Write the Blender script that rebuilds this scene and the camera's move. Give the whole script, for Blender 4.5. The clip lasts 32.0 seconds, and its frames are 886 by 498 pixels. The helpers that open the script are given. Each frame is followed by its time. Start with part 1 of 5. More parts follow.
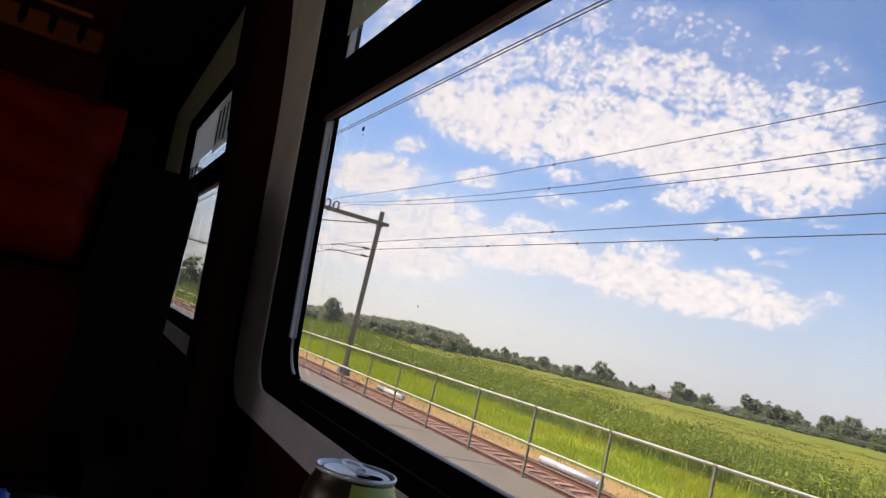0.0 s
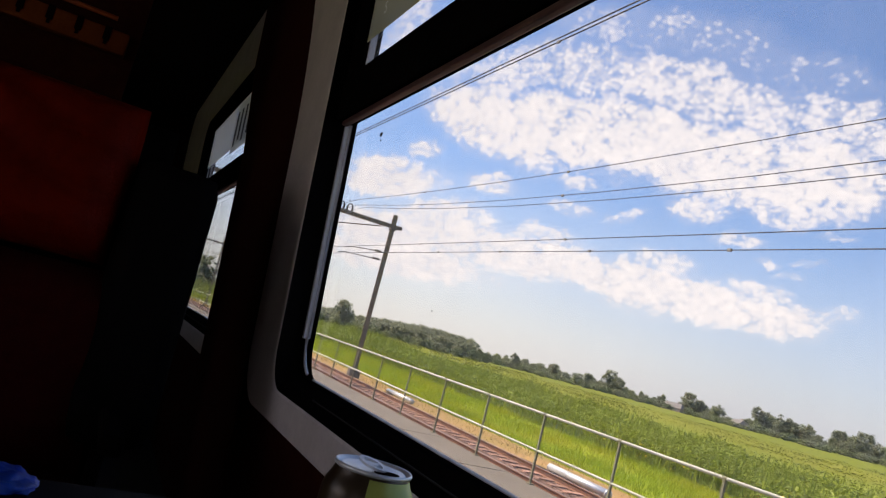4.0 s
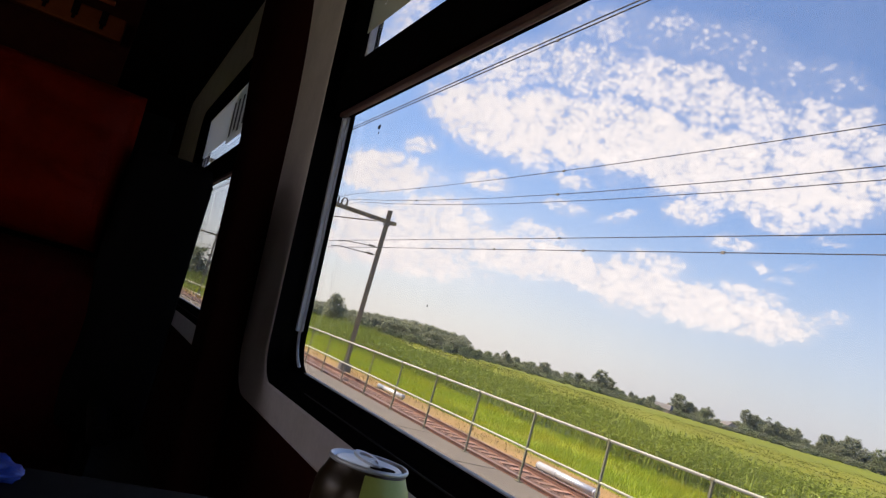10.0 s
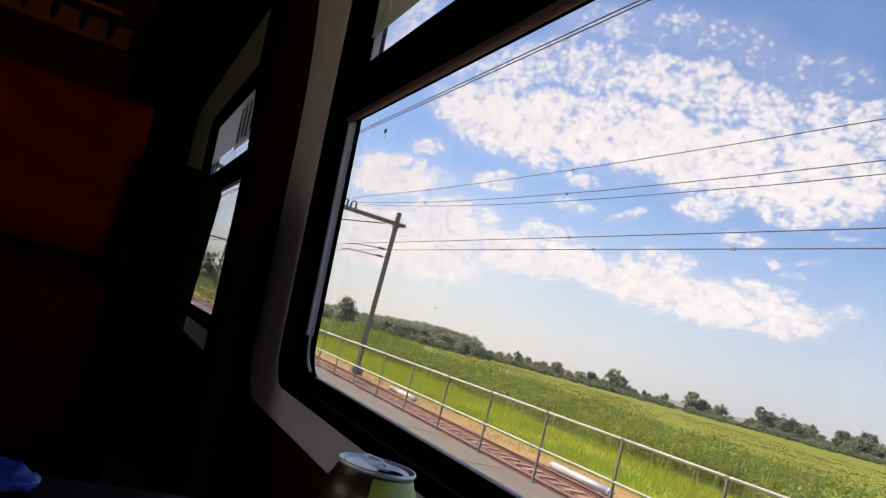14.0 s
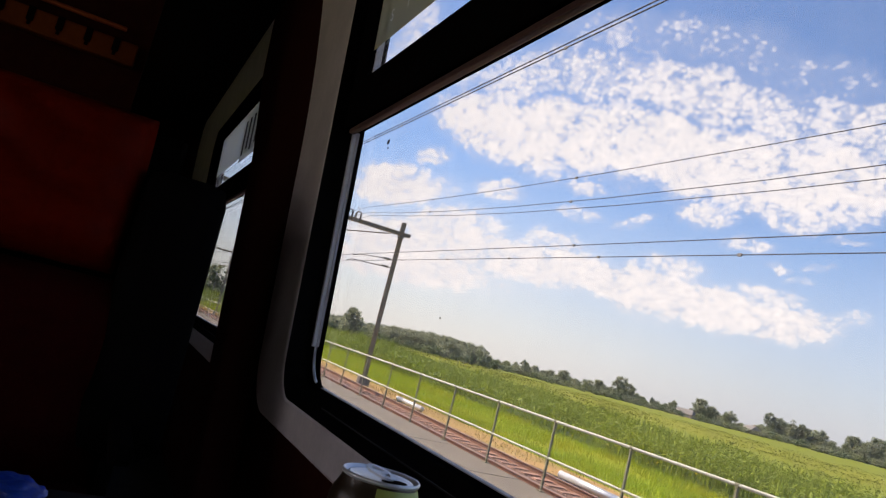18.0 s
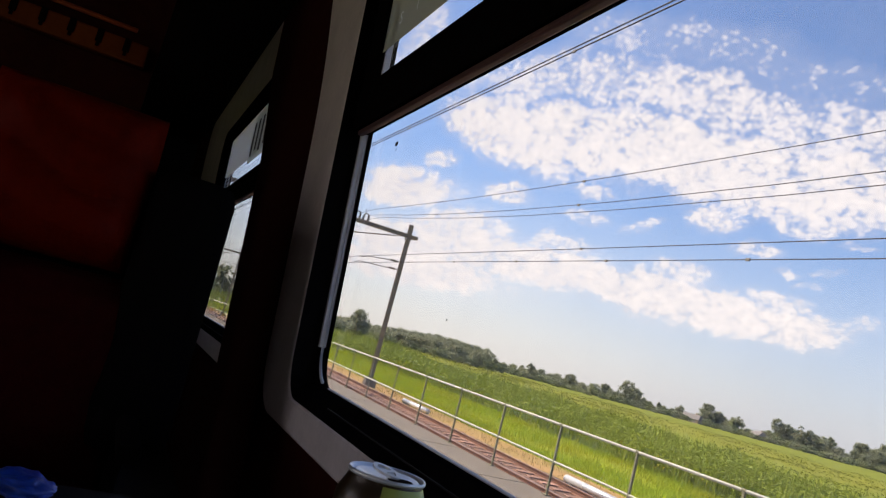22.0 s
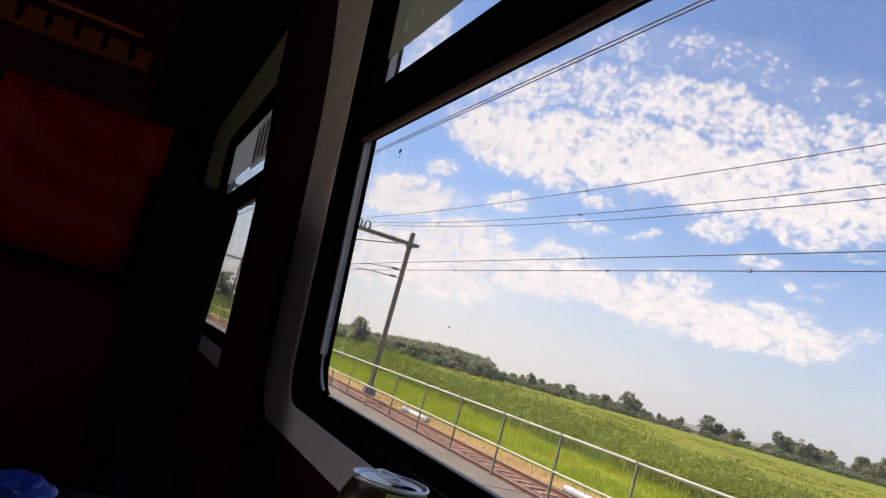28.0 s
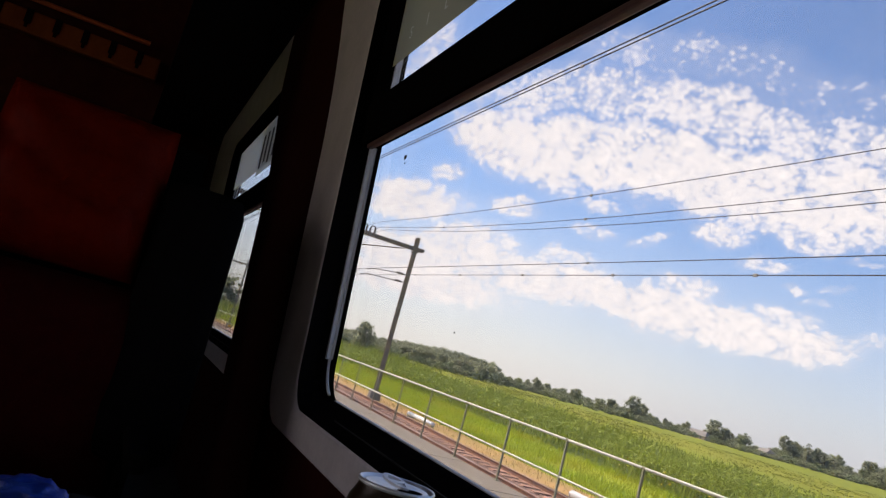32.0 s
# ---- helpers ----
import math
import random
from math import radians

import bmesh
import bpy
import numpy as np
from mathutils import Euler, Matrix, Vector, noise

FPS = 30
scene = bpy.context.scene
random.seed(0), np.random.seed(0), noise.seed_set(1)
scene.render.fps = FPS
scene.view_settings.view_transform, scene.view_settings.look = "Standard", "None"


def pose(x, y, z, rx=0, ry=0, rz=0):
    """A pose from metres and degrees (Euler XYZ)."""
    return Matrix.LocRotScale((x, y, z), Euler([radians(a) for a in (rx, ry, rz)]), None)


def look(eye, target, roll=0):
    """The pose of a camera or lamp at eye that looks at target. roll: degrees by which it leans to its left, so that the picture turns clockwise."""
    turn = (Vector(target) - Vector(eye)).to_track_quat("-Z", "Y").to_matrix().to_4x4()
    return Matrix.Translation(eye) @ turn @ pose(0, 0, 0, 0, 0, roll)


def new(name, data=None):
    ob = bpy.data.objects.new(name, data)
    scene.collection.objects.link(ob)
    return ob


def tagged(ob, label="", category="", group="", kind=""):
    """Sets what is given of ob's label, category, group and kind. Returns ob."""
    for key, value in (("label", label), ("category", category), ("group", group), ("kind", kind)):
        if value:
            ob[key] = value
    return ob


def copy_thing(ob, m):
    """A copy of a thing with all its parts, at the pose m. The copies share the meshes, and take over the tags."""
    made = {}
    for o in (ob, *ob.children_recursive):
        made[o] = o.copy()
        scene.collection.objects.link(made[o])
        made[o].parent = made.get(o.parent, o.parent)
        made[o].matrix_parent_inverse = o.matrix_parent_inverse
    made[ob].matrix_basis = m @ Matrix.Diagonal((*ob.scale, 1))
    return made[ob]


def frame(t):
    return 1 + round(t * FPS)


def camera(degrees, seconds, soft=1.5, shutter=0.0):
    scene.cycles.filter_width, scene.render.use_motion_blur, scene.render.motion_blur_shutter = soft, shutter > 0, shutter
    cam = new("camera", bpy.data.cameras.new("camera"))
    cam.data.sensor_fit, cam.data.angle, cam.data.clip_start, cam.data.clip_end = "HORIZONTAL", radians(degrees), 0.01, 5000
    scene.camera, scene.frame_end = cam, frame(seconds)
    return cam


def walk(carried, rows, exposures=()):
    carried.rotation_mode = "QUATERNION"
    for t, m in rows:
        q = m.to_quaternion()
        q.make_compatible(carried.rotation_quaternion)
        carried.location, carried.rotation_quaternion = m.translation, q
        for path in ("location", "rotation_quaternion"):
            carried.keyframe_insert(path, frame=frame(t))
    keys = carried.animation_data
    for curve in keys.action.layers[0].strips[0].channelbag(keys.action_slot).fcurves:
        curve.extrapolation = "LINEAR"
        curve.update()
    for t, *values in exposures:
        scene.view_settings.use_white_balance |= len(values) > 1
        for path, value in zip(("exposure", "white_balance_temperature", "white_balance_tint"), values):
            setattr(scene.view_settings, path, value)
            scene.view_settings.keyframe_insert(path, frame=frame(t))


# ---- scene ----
import itertools

# ------------------------------------------------------------------ camera
cam = camera(62.0, 32.0, soft=1.25)
ROWS = [
    (0, -0.0170, 0.0126, 2.4521, 97.26, -13.04, 63.40),
    (0.5, -0.0077, 0.0061, 2.4514, 97.45, -13.85, 63.58),
    (1, -0.0082, 0.0072, 2.4506, 97.39, -14.07, 63.82),
    (1.5, -0.0069, 0.0046, 2.4500, 97.46, -14.46, 63.76),
    (2, -0.0131, 0.0054, 2.4494, 97.26, -14.52, 63.51),
    (2.5, -0.0079, 0.0064, 2.4488, 97.41, -14.86, 63.75),
    (4.5, 0.0005, -0.0020, 2.4505, 97.43, -14.39, 64.29),
    (5, -0.0057, -0.0021, 2.4469, 97.17, -15.67, 63.82),
    (5.5, -0.0249, 0.0089, 2.4513, 96.44, -14.11, 62.78),
    (6, -0.0200, 0.0075, 2.4497, 96.84, -14.68, 62.97),
    (6.5, -0.0150, 0.0042, 2.4494, 96.96, -14.87, 63.06),
    (7, -0.0170, 0.0043, 2.4488, 96.88, -15.13, 63.03),
    (7.5, -0.0066, -0.0011, 2.4445, 97.64, -16.76, 63.99),
    (8, -0.0201, 0.0142, 2.4544, 96.29, -12.42, 63.66),
    (8.5, -0.0126, 0.0110, 2.4560, 96.29, -12.62, 63.82),
    (9, -0.0108, -0.0022, 2.4455, 97.47, -15.94, 63.51),
    (9.5, -0.0143, 0.0019, 2.4476, 97.36, -15.21, 63.39),
    (10, -0.0139, 0.0009, 2.4470, 97.32, -15.66, 63.54),
    (10.5, -0.0077, -0.0011, 2.4483, 97.19, -15.07, 63.68),
    (11, -0.0124, 0.0003, 2.4495, 96.98, -14.76, 63.66),
    (11.5, -0.0121, 0.0016, 2.4476, 97.36, -15.01, 64.00),
    (12, -0.0091, -0.0008, 2.4491, 97.31, -14.95, 63.95),
    (12.5, -0.0074, 0.0016, 2.4505, 97.00, -14.31, 64.32),
    (13, -0.0099, 0.0018, 2.4495, 96.93, -14.79, 64.24),
    (13.5, -0.0100, 0.0012, 2.4487, 97.05, -15.00, 64.46),
    (14, -0.0055, 0.0010, 2.4500, 97.18, -14.75, 64.45),
    (14.5, -0.0074, 0.0000, 2.4496, 97.49, -14.67, 64.34),
    (16.5, -0.0036, 0.0030, 2.4512, 97.70, -13.74, 64.69),
    (17, -0.0041, 0.0063, 2.4531, 97.60, -13.25, 64.92),
    (17.5, -0.0007, 0.0012, 2.4508, 97.76, -14.01, 64.97),
    (18, -0.0011, 0.0019, 2.4506, 97.79, -14.11, 64.96),
    (18.5, -0.0009, 0.0016, 2.4503, 97.93, -14.43, 64.90),
    (19, -0.0002, -0.0001, 2.4496, 98.07, -14.25, 65.12),
    (19.5, 0.0003, 0.0031, 2.4529, 97.54, -13.32, 65.14),
    (20, -0.0008, 0.0029, 2.4510, 97.71, -14.03, 65.21),
    (20.5, -0.0015, 0.0066, 2.4522, 97.69, -13.70, 65.34),
    (21, 0.0050, -0.0004, 2.4504, 97.88, -14.58, 65.46),
    (21.5, 0.0008, -0.0013, 2.4467, 98.15, -15.39, 65.26),
    (22, 0.0024, 0.0008, 2.4489, 97.86, -14.61, 65.47),
    (22.5, 0.0042, 0.0005, 2.4503, 97.87, -14.44, 65.43),
    (23, -0.0021, 0.0025, 2.4497, 98.00, -14.50, 65.17),
    (23.5, 0.0111, -0.0012, 2.4486, 98.23, -14.69, 65.89),
    (24, -0.0028, 0.0023, 2.4495, 97.91, -14.60, 65.32),
    (24.5, -0.0016, 0.0034, 2.4500, 97.86, -14.22, 65.30),
    (25, 0.0016, 0.0013, 2.4481, 98.22, -14.82, 65.64),
    (25.5, 0.0002, 0.0012, 2.4482, 98.25, -14.93, 65.59),
    (27.5, 0.0012, 0.0006, 2.4485, 98.40, -14.78, 65.63),
    (28, 0.0001, -0.0013, 2.4466, 98.50, -15.21, 65.48),
    (28.5, 0.0028, -0.0001, 2.4483, 98.25, -14.80, 65.73),
    (29, 0.0032, -0.0006, 2.4487, 98.36, -14.89, 65.66),
    (29.5, 0.0024, 0.0001, 2.4479, 98.44, -14.77, 65.81),
    (30, 0.0088, -0.0043, 2.4477, 98.67, -15.24, 65.76),
    (30.5, 0.0069, -0.0038, 2.4480, 98.58, -14.99, 65.78),
    (31, 0.0055, -0.0045, 2.4473, 98.54, -15.26, 65.63),
    (31.5, 0.0036, -0.0018, 2.4476, 98.61, -15.11, 65.89),
    (32, 0.0074, -0.0048, 2.4472, 98.76, -15.15, 65.90),
]
walk(cam, [(r[0], pose(*r[1:])) for r in ROWS], exposures=[(0.0, 0.98, 6820, 17), (32.0, 0.98, 6820, 17)])

# ------------------------------------------------------------------ world, sun, exposure
SUN_DIR = Vector((-0.52, -0.50, 0.78)).normalized()
SUN_EL = math.asin(SUN_DIR.z)
SUN_AZ = math.atan2(SUN_DIR.x, SUN_DIR.y)


def build_world():
    w = bpy.data.worlds.new("sky")
    scene.world = w
    w.use_nodes = True
    nt = w.node_tree
    nt.nodes.clear()
    N = nt.nodes.new
    L = nt.links.new

    def math_node(op, a, b=None, c=None):
        n = N("ShaderNodeMath")
        n.operation = op
        for i, v in enumerate((a, b, c)):
            if v is None:
                continue
            if isinstance(v, (int, float)):
                n.inputs[i].default_value = v
            else:
                L(v, n.inputs[i])
        return n.outputs[0]

    out = N("ShaderNodeOutputWorld")
    bg = N("ShaderNodeBackground")
    sky = N("ShaderNodeTexSky")
    sky.sky_type = "NISHITA"
    sky.sun_disc = False
    sky.sun_elevation = SUN_EL
    sky.sun_rotation = SUN_AZ
    sky.air_density = 1.1
    sky.dust_density = 0.7
    sky.ozone_density = 2.2
    tc = N("ShaderNodeTexCoord")
    sep = N("ShaderNodeSeparateXYZ")
    L(tc.outputs["Generated"], sep.inputs[0])
    zc = math_node("MAXIMUM", sep.outputs[2], 0.0)
    # the cloud sheet: long banks and lone puffs on a plane far off, with ragged outlines
    yc = math_node("MAXIMUM", math_node("ABSOLUTE", sep.outputs[1]), 0.05)
    plane = N("ShaderNodeCombineXYZ")
    L(math_node("DIVIDE", sep.outputs[0], yc), plane.inputs[0])
    L(math_node("DIVIDE", sep.outputs[2], yc), plane.inputs[1])

    def noise(vec, scale, detail, rough=0.55):
        n = N("ShaderNodeTexNoise")
        n.inputs["Scale"].default_value = scale
        n.inputs["Detail"].default_value = detail
        n.inputs["Roughness"].default_value = rough
        L(vec, n.inputs["Vector"])
        return n

    def shift(vec, by, amount):
        v = N("ShaderNodeVectorMath")
        v.operation = "MULTIPLY_ADD"
        c = N("ShaderNodeVectorMath")
        c.operation = "SUBTRACT"
        L(by, c.inputs[0])
        c.inputs[1].default_value = (0.5, 0.5, 0.5)
        L(c.outputs[0], v.inputs[0])
        v.inputs[1].default_value = (amount, amount * 0.8, 0)
        L(vec, v.inputs[2])
        return v.outputs[0]

    ragged = shift(plane.outputs[0], noise(plane.outputs[0], 9.0, 4).outputs["Color"], 0.10)
    amount = math_node("MULTIPLY", noise(plane.outputs[0], 5.0, 3).outputs[0], 0.36)
    for a, b, turn, length, width, weight in BANKS + PUFFS:
        mp = N("ShaderNodeMapping")
        mp.vector_type = "TEXTURE"
        mp.inputs["Location"].default_value = (a, b, 0)
        mp.inputs["Rotation"].default_value = (0, 0, radians(turn))
        mp.inputs["Scale"].default_value = (length, width, 1)
        L(ragged, mp.inputs[0])
        ln = N("ShaderNodeVectorMath")
        ln.operation = "LENGTH"
        L(mp.outputs[0], ln.inputs[0])
        mr = N("ShaderNodeMapRange")
        mr.interpolation_type = "SMOOTHSTEP"
        L(ln.outputs["Value"], mr.inputs["Value"])
        mr.inputs["From Min"].default_value = 1.55
        mr.inputs["From Max"].default_value = 0.55
        mr.inputs["To Max"].default_value = weight
        amount = math_node("MAXIMUM", amount, mr.outputs[0])
    fine = shift(tc.outputs["Generated"], noise(tc.outputs["Generated"], 70.0, 5).outputs["Color"], 0.022)
    n1 = noise(tc.outputs["Generated"], 40.0, 10, 0.70)

    def cells(scale):
        v = N("ShaderNodeTexVoronoi")
        v.voronoi_dimensions = "3D"
        v.feature = "SMOOTH_F1"
        v.inputs["Scale"].default_value = scale
        v.inputs["Smoothness"].default_value = 0.15
        flat = N("ShaderNodeMapping")
        flat.inputs["Scale"].default_value = (1, 1, 1.35)
        L(fine, flat.inputs[0])
        L(flat.outputs[0], v.inputs["Vector"])
        return math_node("SUBTRACT", 1.0, math_node("MULTIPLY", v.outputs["Distance"], 1.25))

    puff = math_node("ADD", math_node("MULTIPLY", cells(115.0), 0.60), math_node("MULTIPLY", cells(46.0), 0.40))
    f = math_node("ADD", math_node("MULTIPLY", n1.outputs[0], 0.68), math_node("MULTIPLY", math_node("SUBTRACT", puff, 0.06), 0.32))
    thr = math_node("SUBTRACT", 0.79, math_node("MULTIPLY", amount, 0.515))
    cov = N("ShaderNodeMapRange")
    cov.interpolation_type = "SMOOTHSTEP"
    L(math_node("SUBTRACT", f, thr), cov.inputs["Value"])
    cov.inputs["From Min"].default_value = -0.15
    cov.inputs["From Max"].default_value = 0.15
    # haze near the horizon
    hz = N("ShaderNodeMapRange")
    hz.interpolation_type = "SMOOTHSTEP"
    L(zc, hz.inputs["Value"])
    hz.inputs["From Min"].default_value = 0.29
    hz.inputs["From Max"].default_value = 0.0
    hz.inputs["To Max"].default_value = 0.72
    skyb = N("ShaderNodeVectorMath")
    skyb.operation = "MULTIPLY"
    L(sky.outputs[0], skyb.inputs[0])
    skyb.inputs[1].default_value = SKY_K
    mixh = N("ShaderNodeMix")
    mixh.data_type = "RGBA"
    L(hz.outputs[0], mixh.inputs[0])
    L(skyb.outputs[0], mixh.inputs[6])
    side = N("ShaderNodeMapRange")
    side.interpolation_type = "SMOOTHSTEP"
    L(sep.outputs[0], side.inputs["Value"])
    side.inputs["From Min"].default_value = -0.60
    side.inputs["From Max"].default_value = -0.97
    hc = N("ShaderNodeMix")
    hc.data_type = "RGBA"
    L(side.outputs[0], hc.inputs[0])
    hc.inputs[6].default_value = (0.340, 0.358, 0.40, 1)
    hc.inputs[7].default_value = (0.47, 0.465, 0.455, 1)
    L(hc.outputs[2], mixh.inputs[7])
    # the clouds' own shading, thin edges greyer
    cl = N("ShaderNodeMix")
    cl.data_type = "RGBA"
    soft = math_node("ADD", math_node("MULTIPLY", puff, 0.4), math_node("MULTIPLY", n1.outputs[0], 1.0))
    L(math_node("SUBTRACT", 1.45, math_node("MULTIPLY", soft, 1.65)), cl.inputs[0])
    cl.inputs[6].default_value = (0.575, 0.553, 0.535, 1)
    cl.inputs[7].default_value = (0.37, 0.385, 0.425, 1)
    mix = N("ShaderNodeMix")
    mix.data_type = "RGBA"
    veil = math_node("MULTIPLY", math_node("SUBTRACT", amount, 0.12), 0.32)
    thick = math_node("MINIMUM", 0.95, math_node("ADD", 0.02, math_node("MULTIPLY", amount, 1.0)))
    L(math_node("MAXIMUM", math_node("MULTIPLY", cov.outputs[0], thick), veil), mix.inputs[0])
    L(mixh.outputs[2], mix.inputs[6])
    L(cl.outputs[2], mix.inputs[7])
    L(mix.outputs[2], bg.inputs["Color"])
    bg.inputs["Strength"].default_value = 1.0
    L(bg.outputs[0], out.inputs[0])


SKY_K = (0.066, 0.076, 0.092)
BANKS = [(-2.171, 0.758, -18.6, 0.674, 0.108, 1), (-1.695, 0.654, -17.6, 0.579, 0.099, 1), (-1.279, 0.548, -20.1, 0.42, 0.091, 1), (-1.022, 0.463, -16.2, 0.296, 0.079, 1),
         (-0.828, 0.428, -19.6, 0.169, 0.059, 0.95), (-2.049, 0.9, 0.4, 0.357, 0.097, 0.8), (-1.619, 0.801, -18.4, 0.514, 0.078, 0.8), (-1.244, 0.673, -20.7, 0.411, 0.067, 0.82),
         (-0.968, 0.565, -22.7, 0.288, 0.055, 0.82), (-0.802, 0.507, -27.0, 0.137, 0.042, 0.84), (-1.461, 0.882, -21.9, 0.588, 0.062, 0.62), (-1.065, 0.703, -23.9, 0.303, 0.044, 0.58),
         (-0.873, 0.607, -25.0, 0.153, 0.030, 0.54), (-2.972, 0.416, -5.7, 0.845, 0.093, 0.97), (-2.206, 0.345, -6.6, 0.696, 0.079, 0.98), (-1.685, 0.285, -6.6, 0.506, 0.057, 1),
         (-1.293, 0.232, -7.6, 0.335, 0.049, 1), (-1.051, 0.195, -8.1, 0.217, 0.04, 1), (-0.883, 0.175, -7.5, 0.124, 0.034, 0.97), (-0.78, 0.178, -4.7, 0.057, 0.022, 0.8),
         (-3.09, 0.64, -7, 0.75, 0.08, 1.0), (-2.42, 0.45, -4, 0.45, 0.06, 0.9), (-2.9, 0.3, -4, 1.1, 0.08, 1.0), (-2.9, 1.25, -22, 1.1, 0.15, 0.7)]
PUFFS = [(-1.101, 0.382, -11.2, 0.079, 0.027, 0.9), (-0.914, 0.372, -12.3, 0.16, 0.027, 0.86), (-0.782, 0.366, -8.8, 0.059, 0.022, 0.86), (-2.117, 0.413, -6.6, 0.256, 0.041, 0.82),
         (-1.655, 0.346, -7.3, 0.201, 0.027, 0.82), (-1.182, 0.276, -7.0, 0.103, 0.03, 0.86), (-0.916, 0.222, -7.7, 0.072, 0.021, 0.82), (-3.143, 0.698, -9.2, 0.641, 0.07, 0.93),
         (-2.679, 0.731, -10.1, 0.206, 0.037, 0.86), (-2.038, 0.526, -8.5, 0.194, 0.034, 0.9), (-1.549, 0.474, -10.2, 0.118, 0.02, 0.82), (-1.551, 0.412, -6.8, 0.129, 0.016, 0.72),
         (-1.321, 0.378, 2.2, 0.08, 0.014, 0.72), (-0.987, 0.316, -4.0, 0.06, 0.016, 0.86), (-0.91, 0.274, -2.5, 0.029, 0.007, 0.72), (-0.791, 0.313, -4.5, 0.044, 0.007, 0.68),
         (-0.834, 0.278, -7.2, 0.037, 0.006, 0.64), (-3.43, 1.488, -5.5, 0.431, 0.168, 0.72), (-0.867, 0.255, -3.5, 0.028, 0.006, 0.62)]
build_world()
sun = new("sun", bpy.data.lights.new("sun", "SUN"))
sun.data.energy = 5.0
sun.data.angle = radians(0.6)
sun.data.color = (1.0, 0.91, 0.76)
sun.matrix_world = look(SUN_DIR * 50, (0, 0, 0))
# fill lamps added at the carriage's unseen far-side windows, on top of their sky light
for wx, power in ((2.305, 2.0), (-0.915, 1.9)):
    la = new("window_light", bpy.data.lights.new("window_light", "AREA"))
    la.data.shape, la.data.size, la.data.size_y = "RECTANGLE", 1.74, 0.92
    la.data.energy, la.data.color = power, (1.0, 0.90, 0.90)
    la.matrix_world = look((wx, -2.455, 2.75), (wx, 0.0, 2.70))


# ------------------------------------------------------------------ materials
def surface(name, c1, c2, scale=8.0, rough=0.6, metal=0.0, bump=0.15, detail=6, stretch=(1, 1, 1), c3=None, big=0.4, rand=0.0, spec=0.5, coord="Object"):
    """Two colours mixed by grain, a third by large stains, fine relief."""
    mt = bpy.data.materials.new(name)
    mt.use_nodes = True
    nt = mt.node_tree
    b = nt.nodes["Principled BSDF"]
    N, L = nt.nodes.new, nt.links.new
    tc, mp = N("ShaderNodeTexCoord"), N("ShaderNodeMapping")
    mp.inputs["Scale"].default_value = stretch
    L(tc.outputs[coord], mp.inputs[0])
    n1 = N("ShaderNodeTexNoise")
    n1.inputs["Scale"].default_value = scale
    n1.inputs["Detail"].default_value = detail
    n1.inputs["Roughness"].default_value = 0.65
    L(mp.outputs[0], n1.inputs["Vector"])
    r1 = N("ShaderNodeValToRGB")
    r1.color_ramp.elements[0].position, r1.color_ramp.elements[1].position = 0.32, 0.68
    r1.color_ramp.elements[0].color, r1.color_ramp.elements[1].color = (*c1, 1), (*c2, 1)
    L(n1.outputs[0], r1.inputs[0])
    n2 = N("ShaderNodeTexNoise")
    n2.inputs["Scale"].default_value = scale * 0.13
    n2.inputs["Detail"].default_value = 4
    L(mp.outputs[0], n2.inputs["Vector"])
    r2 = N("ShaderNodeMapRange")
    r2.inputs["From Min"].default_value, r2.inputs["From Max"].default_value = 0.42, 0.68
    r2.inputs["To Max"].default_value = big
    L(n2.outputs[0], r2.inputs["Value"])
    mx = N("ShaderNodeMix")
    mx.data_type = "RGBA"
    L(r2.outputs[0], mx.inputs[0])
    L(r1.outputs[0], mx.inputs[6])
    mx.inputs[7].default_value = (*(c3 or tuple(0.55 * v for v in c1)), 1)
    colour = mx.outputs[2]
    if rand:
        oi = N("ShaderNodeObjectInfo")
        mr = N("ShaderNodeMapRange")
        mr.inputs["To Min"].default_value, mr.inputs["To Max"].default_value = 1 - rand, 1 + rand
        L(oi.outputs["Random"], mr.inputs["Value"])
        hv = N("ShaderNodeHueSaturation")
        L(mr.outputs[0], hv.inputs["Value"])
        L(colour, hv.inputs["Color"])
        colour = hv.outputs[0]
    L(colour, b.inputs["Base Color"])
    b.inputs["Roughness"].default_value = rough
    b.inputs["Metallic"].default_value = metal
    b.inputs["Specular IOR Level"].default_value = spec
    if bump:
        bp = N("ShaderNodeBump")
        bp.inputs["Strength"].default_value = bump
        bp.inputs["Distance"].default_value = 0.02
        L(n1.outputs[0], bp.inputs["Height"])
        L(bp.outputs[0], b.inputs["Normal"])
    return mt


